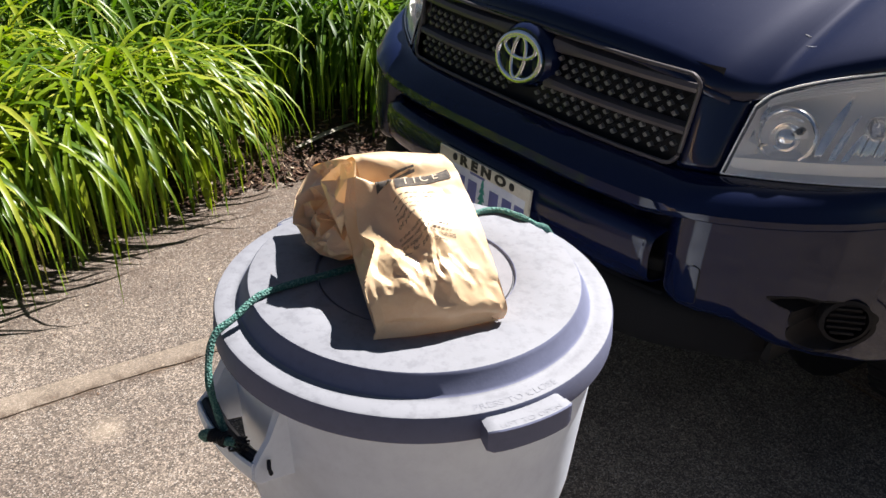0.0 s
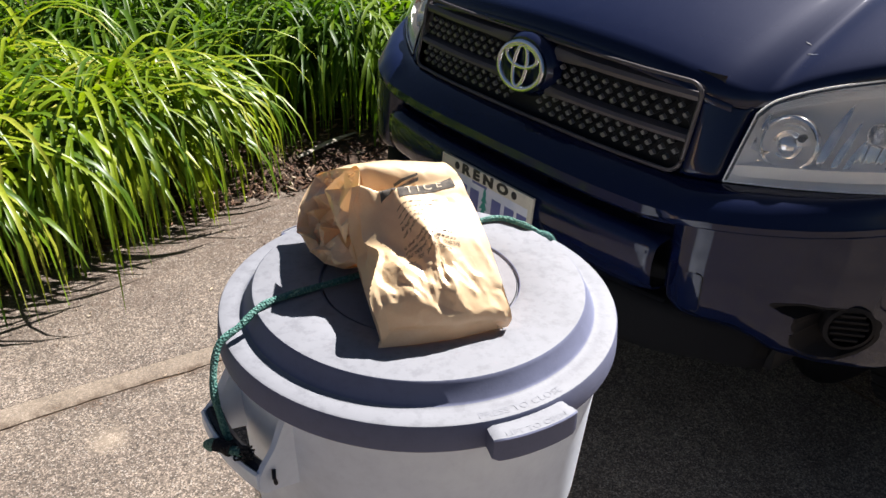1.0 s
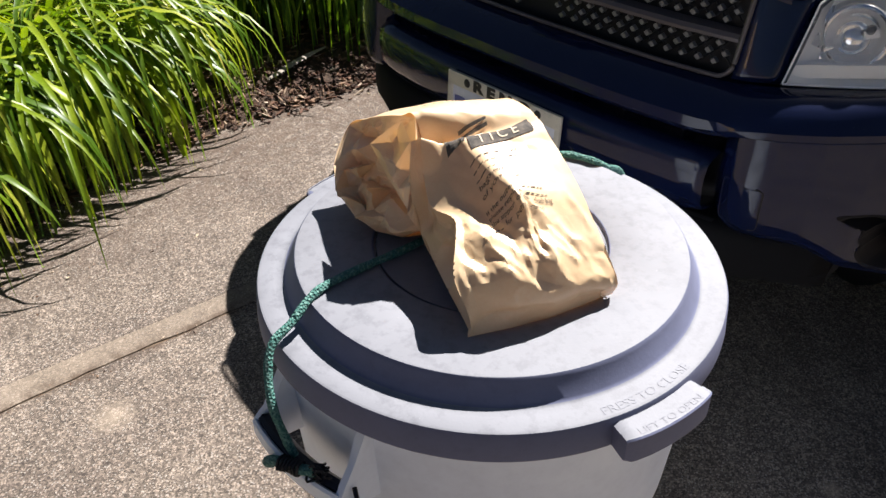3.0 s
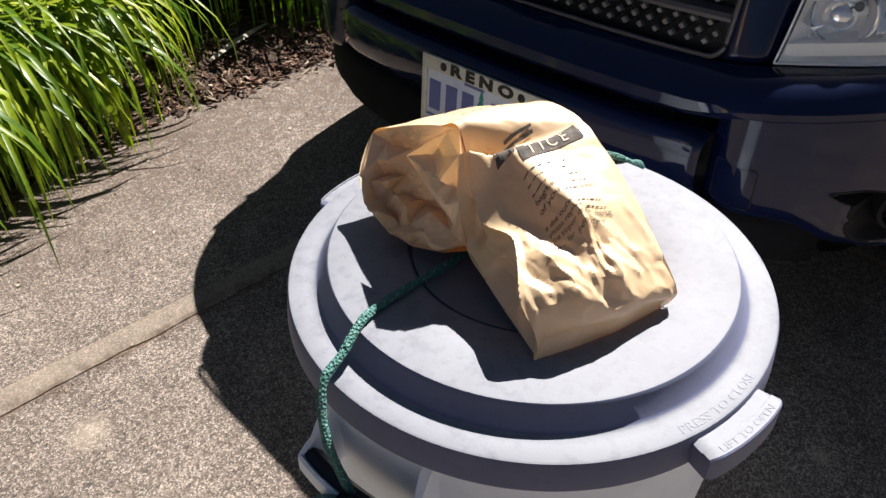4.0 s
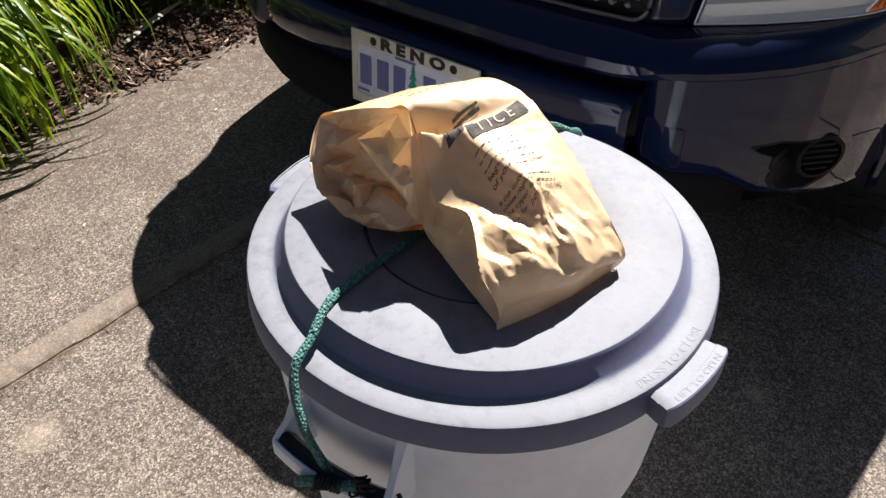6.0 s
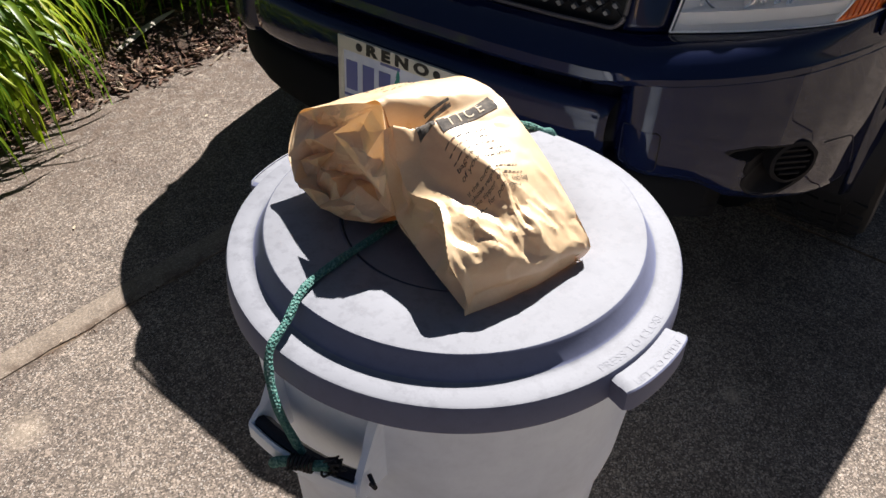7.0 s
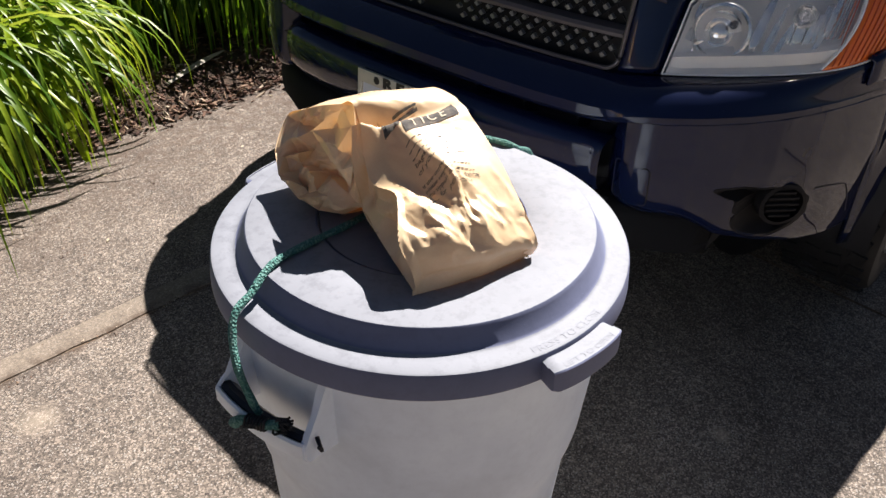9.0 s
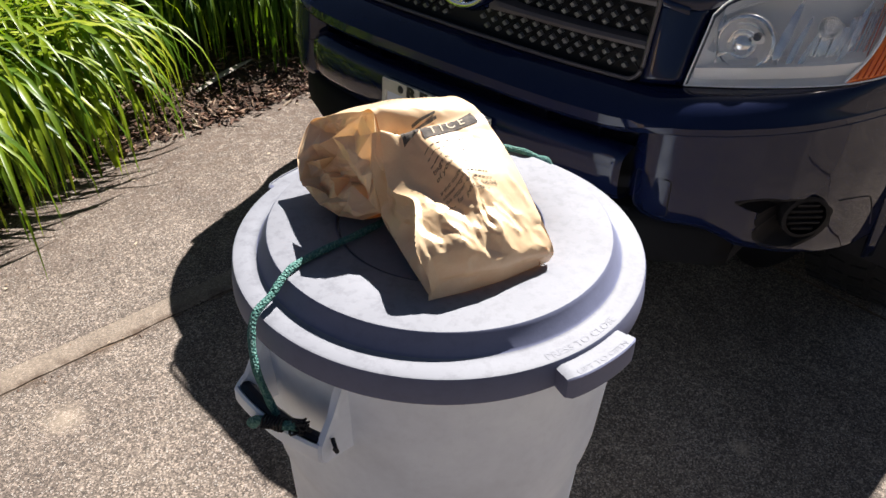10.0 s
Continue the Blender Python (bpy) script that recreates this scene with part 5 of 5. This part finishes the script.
LAMP_LOW = [(0.487, 0.141, 0.700), (0.54, 0.168, 0.7055), (0.60, 0.202, 0.712), (0.68, 0.256, 0.722), (0.735, 0.305, 0.731), (0.775, 0.365, 0.743), (0.806, 0.44, 0.765), (0.825, 0.51, 0.795)]
LAMP_TOP = [(0.489, 0.200, 0.818), (0.505, 0.232, 0.842), (0.555, 0.283, 0.868), (0.63, 0.352, 0.893), (0.70, 0.425, 0.910), (0.755, 0.50, 0.921), (0.795, 0.575, 0.923), (0.82, 0.64, 0.915)]


def headlamp(s):
    h = new("headlamp")
    h.parent = car
    tagged(h, "hazed clear headlamp with a round projector and an orange turn signal")
    n, k = 36, 16
    low, top = smooth_line(LAMP_LOW, n + 1), smooth_line(LAMP_TOP, n + 1)

    def surf(i, t, back=0.0):
        p = low[i].lerp(top[i], t)
        f = i / n
        out = Vector((0.35 + 0.5 * f, -0.8 + 0.3 * f, 0.15)).normalized()
        return p + out * (0.016 * math.sin(math.pi * t) * (0.4 + 0.6 * math.sin(math.pi * min(f * 1.1, 1))) - back)

    def put(p):
        return Vector((s * p.x, p.y, p.z))

    cut = 21

    def round_end(t):
        w = (t - 0.58) / (0.58 if t < 0.58 else 0.42)
        return cut + 0.9 - (3.0 if w < 0 else 2.4) * abs(w) ** 2.6

    def between(f, t, back=0.0):
        f = min(max(f, 0), n - 1e-6)
        return surf(int(f), t, back).lerp(surf(int(f) + 1, t, back), f - int(f))

    bm = bmesh.new()
    rows_mesh(bm, [[put(between(round_end(j / k) * i / cut, j / k)) for j in range(k + 1)] for i in range(cut + 1)])
    lens = part("lens", bm, LENS, h, "hazed clear plastic lens")
    lens.visible_shadow = False
    bm = bmesh.new()
    rows_mesh(bm, [[put(between(round_end(j / k) + (n - round_end(j / k)) * i / 18, j / k, 0.0005)) for j in range(k + 1)] for i in range(19)])
    thick(part("turn_signal", bm, AMBER, h, "orange turn signal lens"), 0.003)
    for q in range(20):
        f = cut - 2.4 + q * 0.8
        ts = [t for t in [0.03 + 0.047 * v for v in range(21)] if f + 1.5 * t > round_end(t) + 0.35 and f + 1.5 * t < n - 0.3]
        if len(ts) < 4:
            continue
        bm = bmesh.new()
        tube(bm, [put(between(f + 1.5 * t, t, 0.0002)) for t in ts], 0.0013, 5)
        part("lens_rib", bm, AMBER_DEEP, h)
    # bright edge line
    bm = bmesh.new()
    loop = [put(surf(i, 0.0)) for i in range(n + 1)] + [put(surf(n, j / k)) for j in range(1, k)] + [put(surf(i, 1.0)) for i in range(n, -1, -1)] + [put(surf(0, 1 - j / k)) for j in range(1, k)]
    tube(bm, loop + [loop[0]], 0.0017, 6)
    part("edge_bead", bm, SILVER, h)
    bm = bmesh.new()
    tube(bm, [p + Vector((0, 0.004, -0.005)) for p in loop] + [loop[0] + Vector((0, 0.004, -0.005))], 0.004, 6)
    part("gasket", bm, BLACK, h)
    # black strip added to block light leaking in under the lamp
    bm = bmesh.new()
    rows_mesh(bm, [[put(surf(i, 0.0) + Vector((0, 0.003, -0.004))), put(surf(i, 0.0) + Vector((-0.01, 0.02, -0.022))), put(surf(i, 0.0) + Vector((-0.06, 0.07, -0.03)))] for i in range(n + 1)])
    part("lamp_leak_strip", bm, BLACK, h)
    # housing behind the lens
    bm = bmesh.new()
    rows = []
    for i in range(n + 1):
        row = []
        for j in range(k + 1):
            t = j / k
            f = i / n
            deep = 0.045 * min(1, 6 * min(t, 1 - t) + 0.12) * min(1, 5 * min(f, 1 - f) + 0.1)
            if t < 0.22:
                deep *= 0.55
            row.append(put(surf(i, t, 0.004 + deep)))
        rows.append(row)
    rows_mesh(bm, rows)
    part("housing", bm, SILVER, h, "silver lamp housing")
    # unseen sheet added behind the housing to keep sun flecks off the driveway
    bm = bmesh.new()
    rows_mesh(bm, [[put(surf(i, t, 0.062) + Vector((0, 0.01, 0))) for t in (-0.10, 0.2, 0.5, 0.8, 1.06)] for i in range(n + 1)])
    part("lamp_light_block", bm, BLACK, h)
    # projector bowl
    def bowl(i, t, r, depth, ring, mat, label):
        c = surf(i, t, 0.022)
        way = (surf(min(i + 1, n), t) - surf(max(i - 1, 0), t)).cross(surf(i, t + 0.05) - surf(i, t - 0.05)).normalized()
        if way.y > 0:
            way = -way
        way = Vector((way.x * 0.5, way.y, way.z * 0.4)).normalized()
        m = Matrix.Translation(put(c)) @ Vector((s * way.x, way.y, way.z)).to_track_quat("Z", "Y").to_matrix().to_4x4()
        bm = bmesh.new()
        prof = [(r * math.sin(a), -depth * math.cos(a)) for a in [math.pi / 2 * q / 9 for q in range(10)]]
        lathe(bm, prof, 40, m)
        part("reflector_bowl", bm, mat, h, label)
        bm = bmesh.new()
        lathe(bm, [(r, 0.0), (r + 0.003, 0.004), (r + ring, 0.003), (r + ring + 0.003, -0.004), (r + ring, -0.016), (r, -0.006), (r, 0.0)], 40, m)
        part("bowl_ring", bm, REFLECT, h)
        return m

    m = bowl(8, 0.45, 0.045, 0.045, 0.006, REFLECT, "round mirrored main bowl")
    bm = bmesh.new()
    lathe(bm, [(0.0, -0.004), (0.012, -0.006), (0.0195, -0.012), (0.0225, -0.018), (0.0255, -0.016), (0.027, -0.020), (0.0255, -0.034), (0.0, -0.034)], 36, m @ Matrix.Translation((-0.006 * s, -0.004, 0)))
    part("projector_lens", bm, REFLECT, h, "small domed projector lens in a bright ring")
    bm = bmesh.new()
    lathe(bm, [(0, 0.004), (0.0055, 0.002), (0.0075, -0.004), (0.0075, -0.02), (0, -0.02)], 20, m @ Matrix.Translation((0.017 * s, 0.014, -0.004)))
    part("bulb_cap", bm, BLACK, h, "dark bulb cap")
    bm = bmesh.new()
    for a in (20, 200):
        box(bm, (0.03, 0.012, 0.002), m @ pose(0.018 * math.cos(radians(a)), 0.018 * math.sin(radians(a)), -0.012, 0, 0, a), 0.0006)
    part("bulb_bracket", bm, SILVER, h)
    m = bowl(16, 0.50, 0.017, 0.016, 0.002, REFLECT, "mirrored second bowl")
    bm = bmesh.new()
    lathe(bm, [(0, 0.008), (0.007, 0.005), (0.010, -0.002), (0.010, -0.02), (0, -0.02)], 18, m)
    part("bulb", bm, BULB, h, "clear bulb")
    # fluted mirror strips of the second chamber, leaning outwards at the top
    rng = random.Random(17)
    for q in range(4, 15):
        bm = bmesh.new()
        rows = []
        hi = 0.48 + 0.30 * abs(q / 14 - 0.45) + rng.uniform(-0.04, 0.04)
        deep = 0.034 + rng.uniform(-0.004, 0.004)
        for v in range(7):
            t = 0.17 + (hi - 0.17) * v / 6
            f = 12.0 + 0.62 * q + 1.2 * (v / 6)
            k0 = min(int(f), n - 1)
            row = []
            for u in (-0.30, -0.15, 0, 0.15, 0.30):
                c = surf(k0, t, deep).lerp(surf(k0 + 1, t, deep), f - k0 + u)
                row.append(put(c + Vector((0.2, 0.9, 0)) * (0.004 * (1 - (u / 0.3) ** 2) + 0.014 * (1 - v / 6) ** 2)))
            rows.append(row)
        rows_mesh(bm, rows)
        thick(part("flute", bm, REFLECT, h), 0.001)
    # pale rounded rim that closes the second chamber
    bm = bmesh.new()
    tube(bm, [put(between(round_end(0.02 + 0.04 * q) - 0.25, 0.02 + 0.04 * q, 0.003)) for q in range(25)], 0.0034, 7)
    part("chamber_rim", bm, SILVER, h)
    # bright drop-shaped facets between the two bowls
    for f0, f1, t0, t1, wide in ((11.6, 13.4, 0.20, 0.80, 0.45), (12.8, 14.2, 0.16, 0.62, 0.32), (13.8, 14.9, 0.14, 0.46, 0.28), (17.6, 19.4, 0.14, 0.42, 0.35), (18.6, 20.0, 0.30, 0.72, 0.30), (3.6, 4.6, 0.66, 0.88, 0.6)):
        bm = bmesh.new()
        rows = []
        for v in range(10):
            t = t0 + (t1 - t0) * v / 9
            half = wide * (0.12 + math.sin(math.pi * min(1, 0.12 + 0.88 * v / 9)) ** 0.8)
            rows.append([put(between(f0 + (f1 - f0) * (v / 9) ** 1.4 + half * u, t, 0.020) + Vector((0.1, 0.9, 0)) * 0.007 * (1 - u * u)) for u in (-1, -0.5, 0, 0.5, 1)])
        rows_mesh(bm, rows)
        thick(part("facet", bm, REFLECT, h, "bright mirrored facet"), 0.001)
    # star-shaped corner piece beside the main bowl
    bm = bmesh.new()
    c = surf(3, 0.36, 0.026)
    for q in range(5):
        a, b, d = (2 * math.pi * (q + k) / 5 + 0.3 for k in (0, 0.5, -0.5))
        tip, l, r = (c + Vector((rr * math.cos(x) * 0.8, rr * math.cos(x) * 0.4, rr * math.sin(x))) for rr, x in ((0.034, a), (0.013, b), (0.013, d)))
        mid = c + Vector((0.004, 0.012, 0))
        vs = [bm.verts.new(put(p)) for p in (tip, l, mid, r)]
        bm.faces.new((vs[0], vs[1], vs[2]))
        bm.faces.new((vs[0], vs[2], vs[3]))
    part("corner_star", bm, REFLECT, h, smooth=False)
    bm = bmesh.new()
    rows_mesh(bm, [[put(surf(i, 0.20, 0.075)), put(surf(i, 0.07, 0.010) + Vector((0, 0, 0.022))), put(surf(i, 0.07, 0.010))] for i in range(1, 23)])
    part("shelf", bm, SILVER, h, "pale shelf along the lamp foot")
    for q in range(5):
        bm = bmesh.new()
        t = 0.86 + 0.025 * q
        tube(bm, [put(surf(i, t, 0.006)) for i in range(4, 23)], 0.0016, 5)
        part("brow_line", bm, SILVER, h)


headlamp(1)
headlamp(-1)


def flank():
    # fenders with wheel arches and sides
    for s in (-1, 1):
        bm = bmesh.new()
        rows = []
        ys = [0.36 + 0.03 * i for i in range(38)] + [1.55, 1.6, 2.0, 2.4, 2.8, 3.1] + [3.2 + 0.04 * i for i in range(24)] + [4.2, 4.35, 4.45]
        for y in ys:
            wide = lerp_table(y, [(0.36, 0.79), (0.46, 0.82), (0.58, 0.85), (0.72, 0.892), (0.95, 0.918), (1.2, 0.925), (2, 0.925), (3.6, 0.925), (4.2, 0.88), (4.45, 0.80)])
            top = lerp_table(y, [(0.36, 0.752), (0.44, 0.772), (0.51, 0.80), (0.60, 0.885), (0.66, 0.93), (0.8, 0.955), (1.2, 1.02), (2.5, 1.06), (4.45, 1.10)])
            low = 0.30
            for yc in (0.90, 3.56):
                d = abs(y - yc)
                if d < 0.385:
                    low = max(low, 0.345 + math.sqrt(0.385 ** 2 - d * d))
            if y < 0.47:
                low = max(low, 0.70)
            col = []
            for j in range(12):
                t = j / 11
                z = low + (top - low) * t
                x = wide - 0.05 * max(0, (z - 0.72) / 0.35) ** 2 - 0.02 * max(0, (0.5 - z) / 0.2)
                flare = 0.0
                for yc in (0.90, 3.56):
                    rr = math.hypot(y - yc, z - 0.345)
                    flare = max(flare, 0.03 * max(0, 1 - (rr - 0.385) / 0.09)) if rr > 0.38 else max(flare, 0.03)
                if t > 0.9:
                    x -= 0.015 * (t - 0.9) / 0.1
                col.append(Vector((s * (x + flare), y, z)))
            rows.append(col)
        rows_mesh(bm, rows)
        thick(part("side_panel", bm, PAINT, car, "navy fender and side", sharp=50), 0.006)
        for yc in (0.90, 3.56):
            bm = bmesh.new()
            rows = []
            for i in range(25):
                a = math.pi * (-0.05 + 1.1 * i / 24)
                rows.append([Vector((s * x, yc + 0.40 * math.cos(a), 0.345 + 0.40 * math.sin(a))) for x in (0.88, 0.75, 0.55)])
            rows_mesh(bm, rows)
            part("arch_liner", bm, BLACK, car)
            wheel(s, yc)
        # fender top between hood and side
        bm = bmesh.new()
        rows = []
        for i in range(15):
            t = i / 14
            y = 0.62 + (1.22 - 0.62) * t
            zt = lerp_table(y, [(0.60, 0.885), (0.66, 0.93), (0.8, 0.955), (1.2, 1.02)])
            rows.append([Vector((s * (0.866 + 0.04 * t), y, zt - 0.02)), Vector((s * (0.842 + 0.045 * t), y, zt - 0.001)), Vector((s * (0.80 + 0.0 * t), y, zt + 0.012)), Vector((s * (0.755 - 0.06 * t), y - 0.06 * (1 - t), zt + 0.018)), Vector((s * (0.66 - 0.06 * t), y - 0.10 * (1 - t), zt - 0.02))])
        rows_mesh(bm, rows)
        part("fender_top", bm, PAINT, car)
    bm = bmesh.new()
    box(bm, (1.2, 4.1, 0.06), pose(0, 2.35, 0.29), 0.01)
    part("underbody", bm, BLACK, car, "dark underside")
    bm = bmesh.new()
    box(bm, (0.98, 0.5, 0.5), pose(0, 0.55, 0.55), 0.02)
    part("engine_bay", bm, BLACK, car)
    # unseen strip added to close the sun leak between hood and windscreen
    bm = bmesh.new()
    rows_mesh(bm, [[Vector((x, y - 0.09 * x * x, z)) for x in (-0.885, -0.78, -0.5, -0.2, 0.2, 0.5, 0.78, 0.885)] for y, z in ((1.12, 1.0), (1.25, 1.015), (1.45, 1.03), (1.75, 1.03))])
    part("cowl", bm, BLACK, car, "black cowl strip added out of view to stop sun leaking behind the hood")
    for s in (-1, 1):
        # hidden box added to block sun passing between hood, lamp and fender
        bm = bmesh.new()
        box(bm, (0.29, 0.56, 0.15), pose(s * 0.655, 0.88, 0.82), 0.01)
        part("fender_light_block", bm, BLACK, car)
        bm = bmesh.new()
        rows_mesh(bm, [[Vector((s * (0.45 + 0.26 * i / 8), 0.40 + 0.10 * (i / 8) + 0.05 * j, 0.40 - 0.055 * j - 0.05 * j * math.sin(math.pi * i / 8))) for i in range(9)] for j in range(4)])
        thick(part("under_shield", bm, BLACK, car, "black splash shield behind the bumper"), 0.004)
    # cabin
    bm = bmesh.new()
    rows = []
    for y, z, w in ((1.18, 1.06, 0.76), (1.75, 1.48, 0.66), (2.05, 1.62, 0.61), (2.6, 1.665, 0.59), (3.5, 1.65, 0.58), (4.05, 1.58, 0.57), (4.28, 1.42, 0.58), (4.46, 1.05, 0.70)):
        rows.append([Vector((x * w, y + 0.05 * x * x, z - 0.05 * x ** 4)) for x in (-1, -0.6, -0.2, 0.2, 0.6, 1)])
    rows_mesh(bm, rows)
    thick(part("roof", bm, PAINT, car, "navy roof and pillars"), 0.01)
    bm = bmesh.new()
    rows_mesh(bm, [[Vector((x * w, y - 0.012 + 0.05 * x * x, z + 0.008 - 0.05 * x ** 4)) for x in (-0.93, -0.6, -0.2, 0.2, 0.6, 0.93)] for y, z, w in ((1.22, 1.09, 0.755), (1.75, 1.48, 0.66), (1.98, 1.588, 0.62))])
    part("windscreen", bm, DARK_GLASS, car)
    for s in (-1, 1):
        bm = bmesh.new()
        rows = []
        for y, z, w in ((1.30, 1.12, 0.755), (1.75, 1.45, 0.665), (2.05, 1.58, 0.62), (2.6, 1.615, 0.60), (3.5, 1.60, 0.59), (4.05, 1.53, 0.58), (4.28, 1.40, 0.60)):
            zb = lerp_table(y, [(1.2, 1.02), (2.5, 1.06), (4.45, 1.10)])
            rows.append([Vector((s * w, y, z)), Vector((s * (w + 0.86) / 2, y, (z + zb) / 2)), Vector((s * 0.86, y, zb))])
        rows_mesh(bm, rows)
        part("side_window", bm, DARK_GLASS, car)


def wheel(s, yc):
    w = new("wheel")
    w.parent = car
    w.matrix_basis = pose(s * 0.785, yc, 0.345) @ Matrix.Rotation(radians(90 * s), 4, "Y")
    bm = bmesh.new()
    lathe(bm, [(0.225, -0.10), (0.29, -0.113), (0.325, -0.108), (0.342, -0.085), (0.345, 0.0), (0.342, 0.085), (0.325, 0.108), (0.29, 0.113), (0.225, 0.10), (0.225, -0.10)], 64)
    part("tyre", bm, TYRE, w, "black tyre with block tread")
    bm = bmesh.new()
    for i in range(44):
        a = 2 * math.pi * i / 44
        for z, tw in ((-0.075, 14), (-0.027, -10), (0.027, 10), (0.075, -14)):
            box(bm, (0.007, 0.030, 0.036), Matrix.Rotation(a + (0.07 if abs(z) > 0.05 else 0), 4, "Z") @ pose(0.3455 if abs(z) < 0.05 else 0.343, 0, z, tw, 0, 0))
    part("tread", bm, TYRE, w, smooth=False)
    bm = bmesh.new()
    lathe(bm, [(0.225, 0.10), (0.232, 0.106), (0.226, 0.111), (0.213, 0.10), (0.208, 0.06), (0.205, -0.08)], 56)
    for i in range(5):
        a = 2 * math.pi * i / 5
        box(bm, (0.19, 0.055, 0.022), Matrix.Rotation(a, 4, "Z") @ pose(0.115, 0, 0.085, 0, 6, 0), 0.006)
    bmesh.ops.create_cone(bm, cap_ends=True, segments=24, radius1=0.055, radius2=0.045, depth=0.03, matrix=pose(0, 0, 0.09))
    part("rim", bm, ALLOY, w, "silver alloy rim")


flank()


def number_plate():
    n = new("license_plate")
    n.parent = car
    n.matrix_basis = pose(0, -0.006, 0.4865, -3, 0, 0)
    tagged(n, "pale license plate in a cream frame on the bumper")

    def frame_piece(name, w, h, x, z):
        bm = bmesh.new()
        box(bm, (w, 0.008, h), pose(x, 0, z), 0.0025)
        part(name, bm, PLATE_FRAME, n)

    frame_piece("frame_top", 0.312, 0.030, 0, 0.0660)
    frame_piece("frame_foot", 0.312, 0.022, 0, -0.070)
    frame_piece("frame_side", 0.013, 0.118, -0.1495, -0.006)
    frame_piece("frame_side", 0.013, 0.118, 0.1495, -0.006)
    bm = bmesh.new()
    box(bm, (0.304, 0.002, 0.150), pose(0, 0.002, 0), 0.0005)
    part("plate", bm, PLATE, n, "pale lilac plate face")
    up = Matrix.Rotation(radians(90), 4, "X")
    bm = words("R E N O", 0.034, 0.0006, bold=0.0019)
    w = max(v.co.x for v in bm.verts) - min(v.co.x for v in bm.verts)
    part("frame_word", bent(bm, lambda co: up @ Vector((co.x * 0.158 / w, co.y * 0.92, 0)) + Vector((0, -0.0046 - co.z, 0.0565))), PLATE_BLACK, n, "black frame word RENO", smooth=False)
    for x in (-0.098, 0.098):
        bm = bmesh.new()
        bmesh.ops.create_uvsphere(bm, u_segments=12, v_segments=8, radius=0.0095, matrix=pose(x, -0.003, 0.066) @ Matrix.Diagonal((1, 0.4, 1, 1)))
        part("screw_head", bm, PLATE_BLACK, n)
    for x in (-0.122, -0.077, -0.034, 0.041, 0.084, 0.124):
        bm = bmesh.new()
        box(bm, (0.030, 0.0016, 0.066), pose(x, 0.0006, -0.004), 0.0005)
        part("number_bar", bm, PLATE_INK, n)
    bm = bmesh.new()
    for k, (w2, z) in enumerate(((0.030, -0.026), (0.026, -0.008), (0.020, 0.010), (0.012, 0.026))):
        a = [bm.verts.new((dx, 0.0006, z + dz)) for dx, dz in ((-w2 / 2, 0), (w2 / 2, 0), (0, 0.024))]
        b = [bm.verts.new((v.co.x, 0.0015, v.co.z)) for v in a]
        bm.faces.new(a)
        bm.faces.new(b[::-1])
        for i in range(3):
            bm.faces.new((a[i], b[i], b[(i + 1) % 3], a[(i + 1) % 3]))
    part("tree_motif", bm, PLATE_GREEN, n, "green fir tree motif", smooth=False)
    for x, w2, z in ((-0.02, 0.05, 0.046), (-0.128, 0.03, -0.051), (0.10, 0.05, -0.056)):
        bm = bmesh.new()
        box(bm, (w2, 0.0016, 0.006), pose(x, 0.0006, z), 0.0004)
        part("small_bar", bm, PLATE_INK, n)


number_plate()
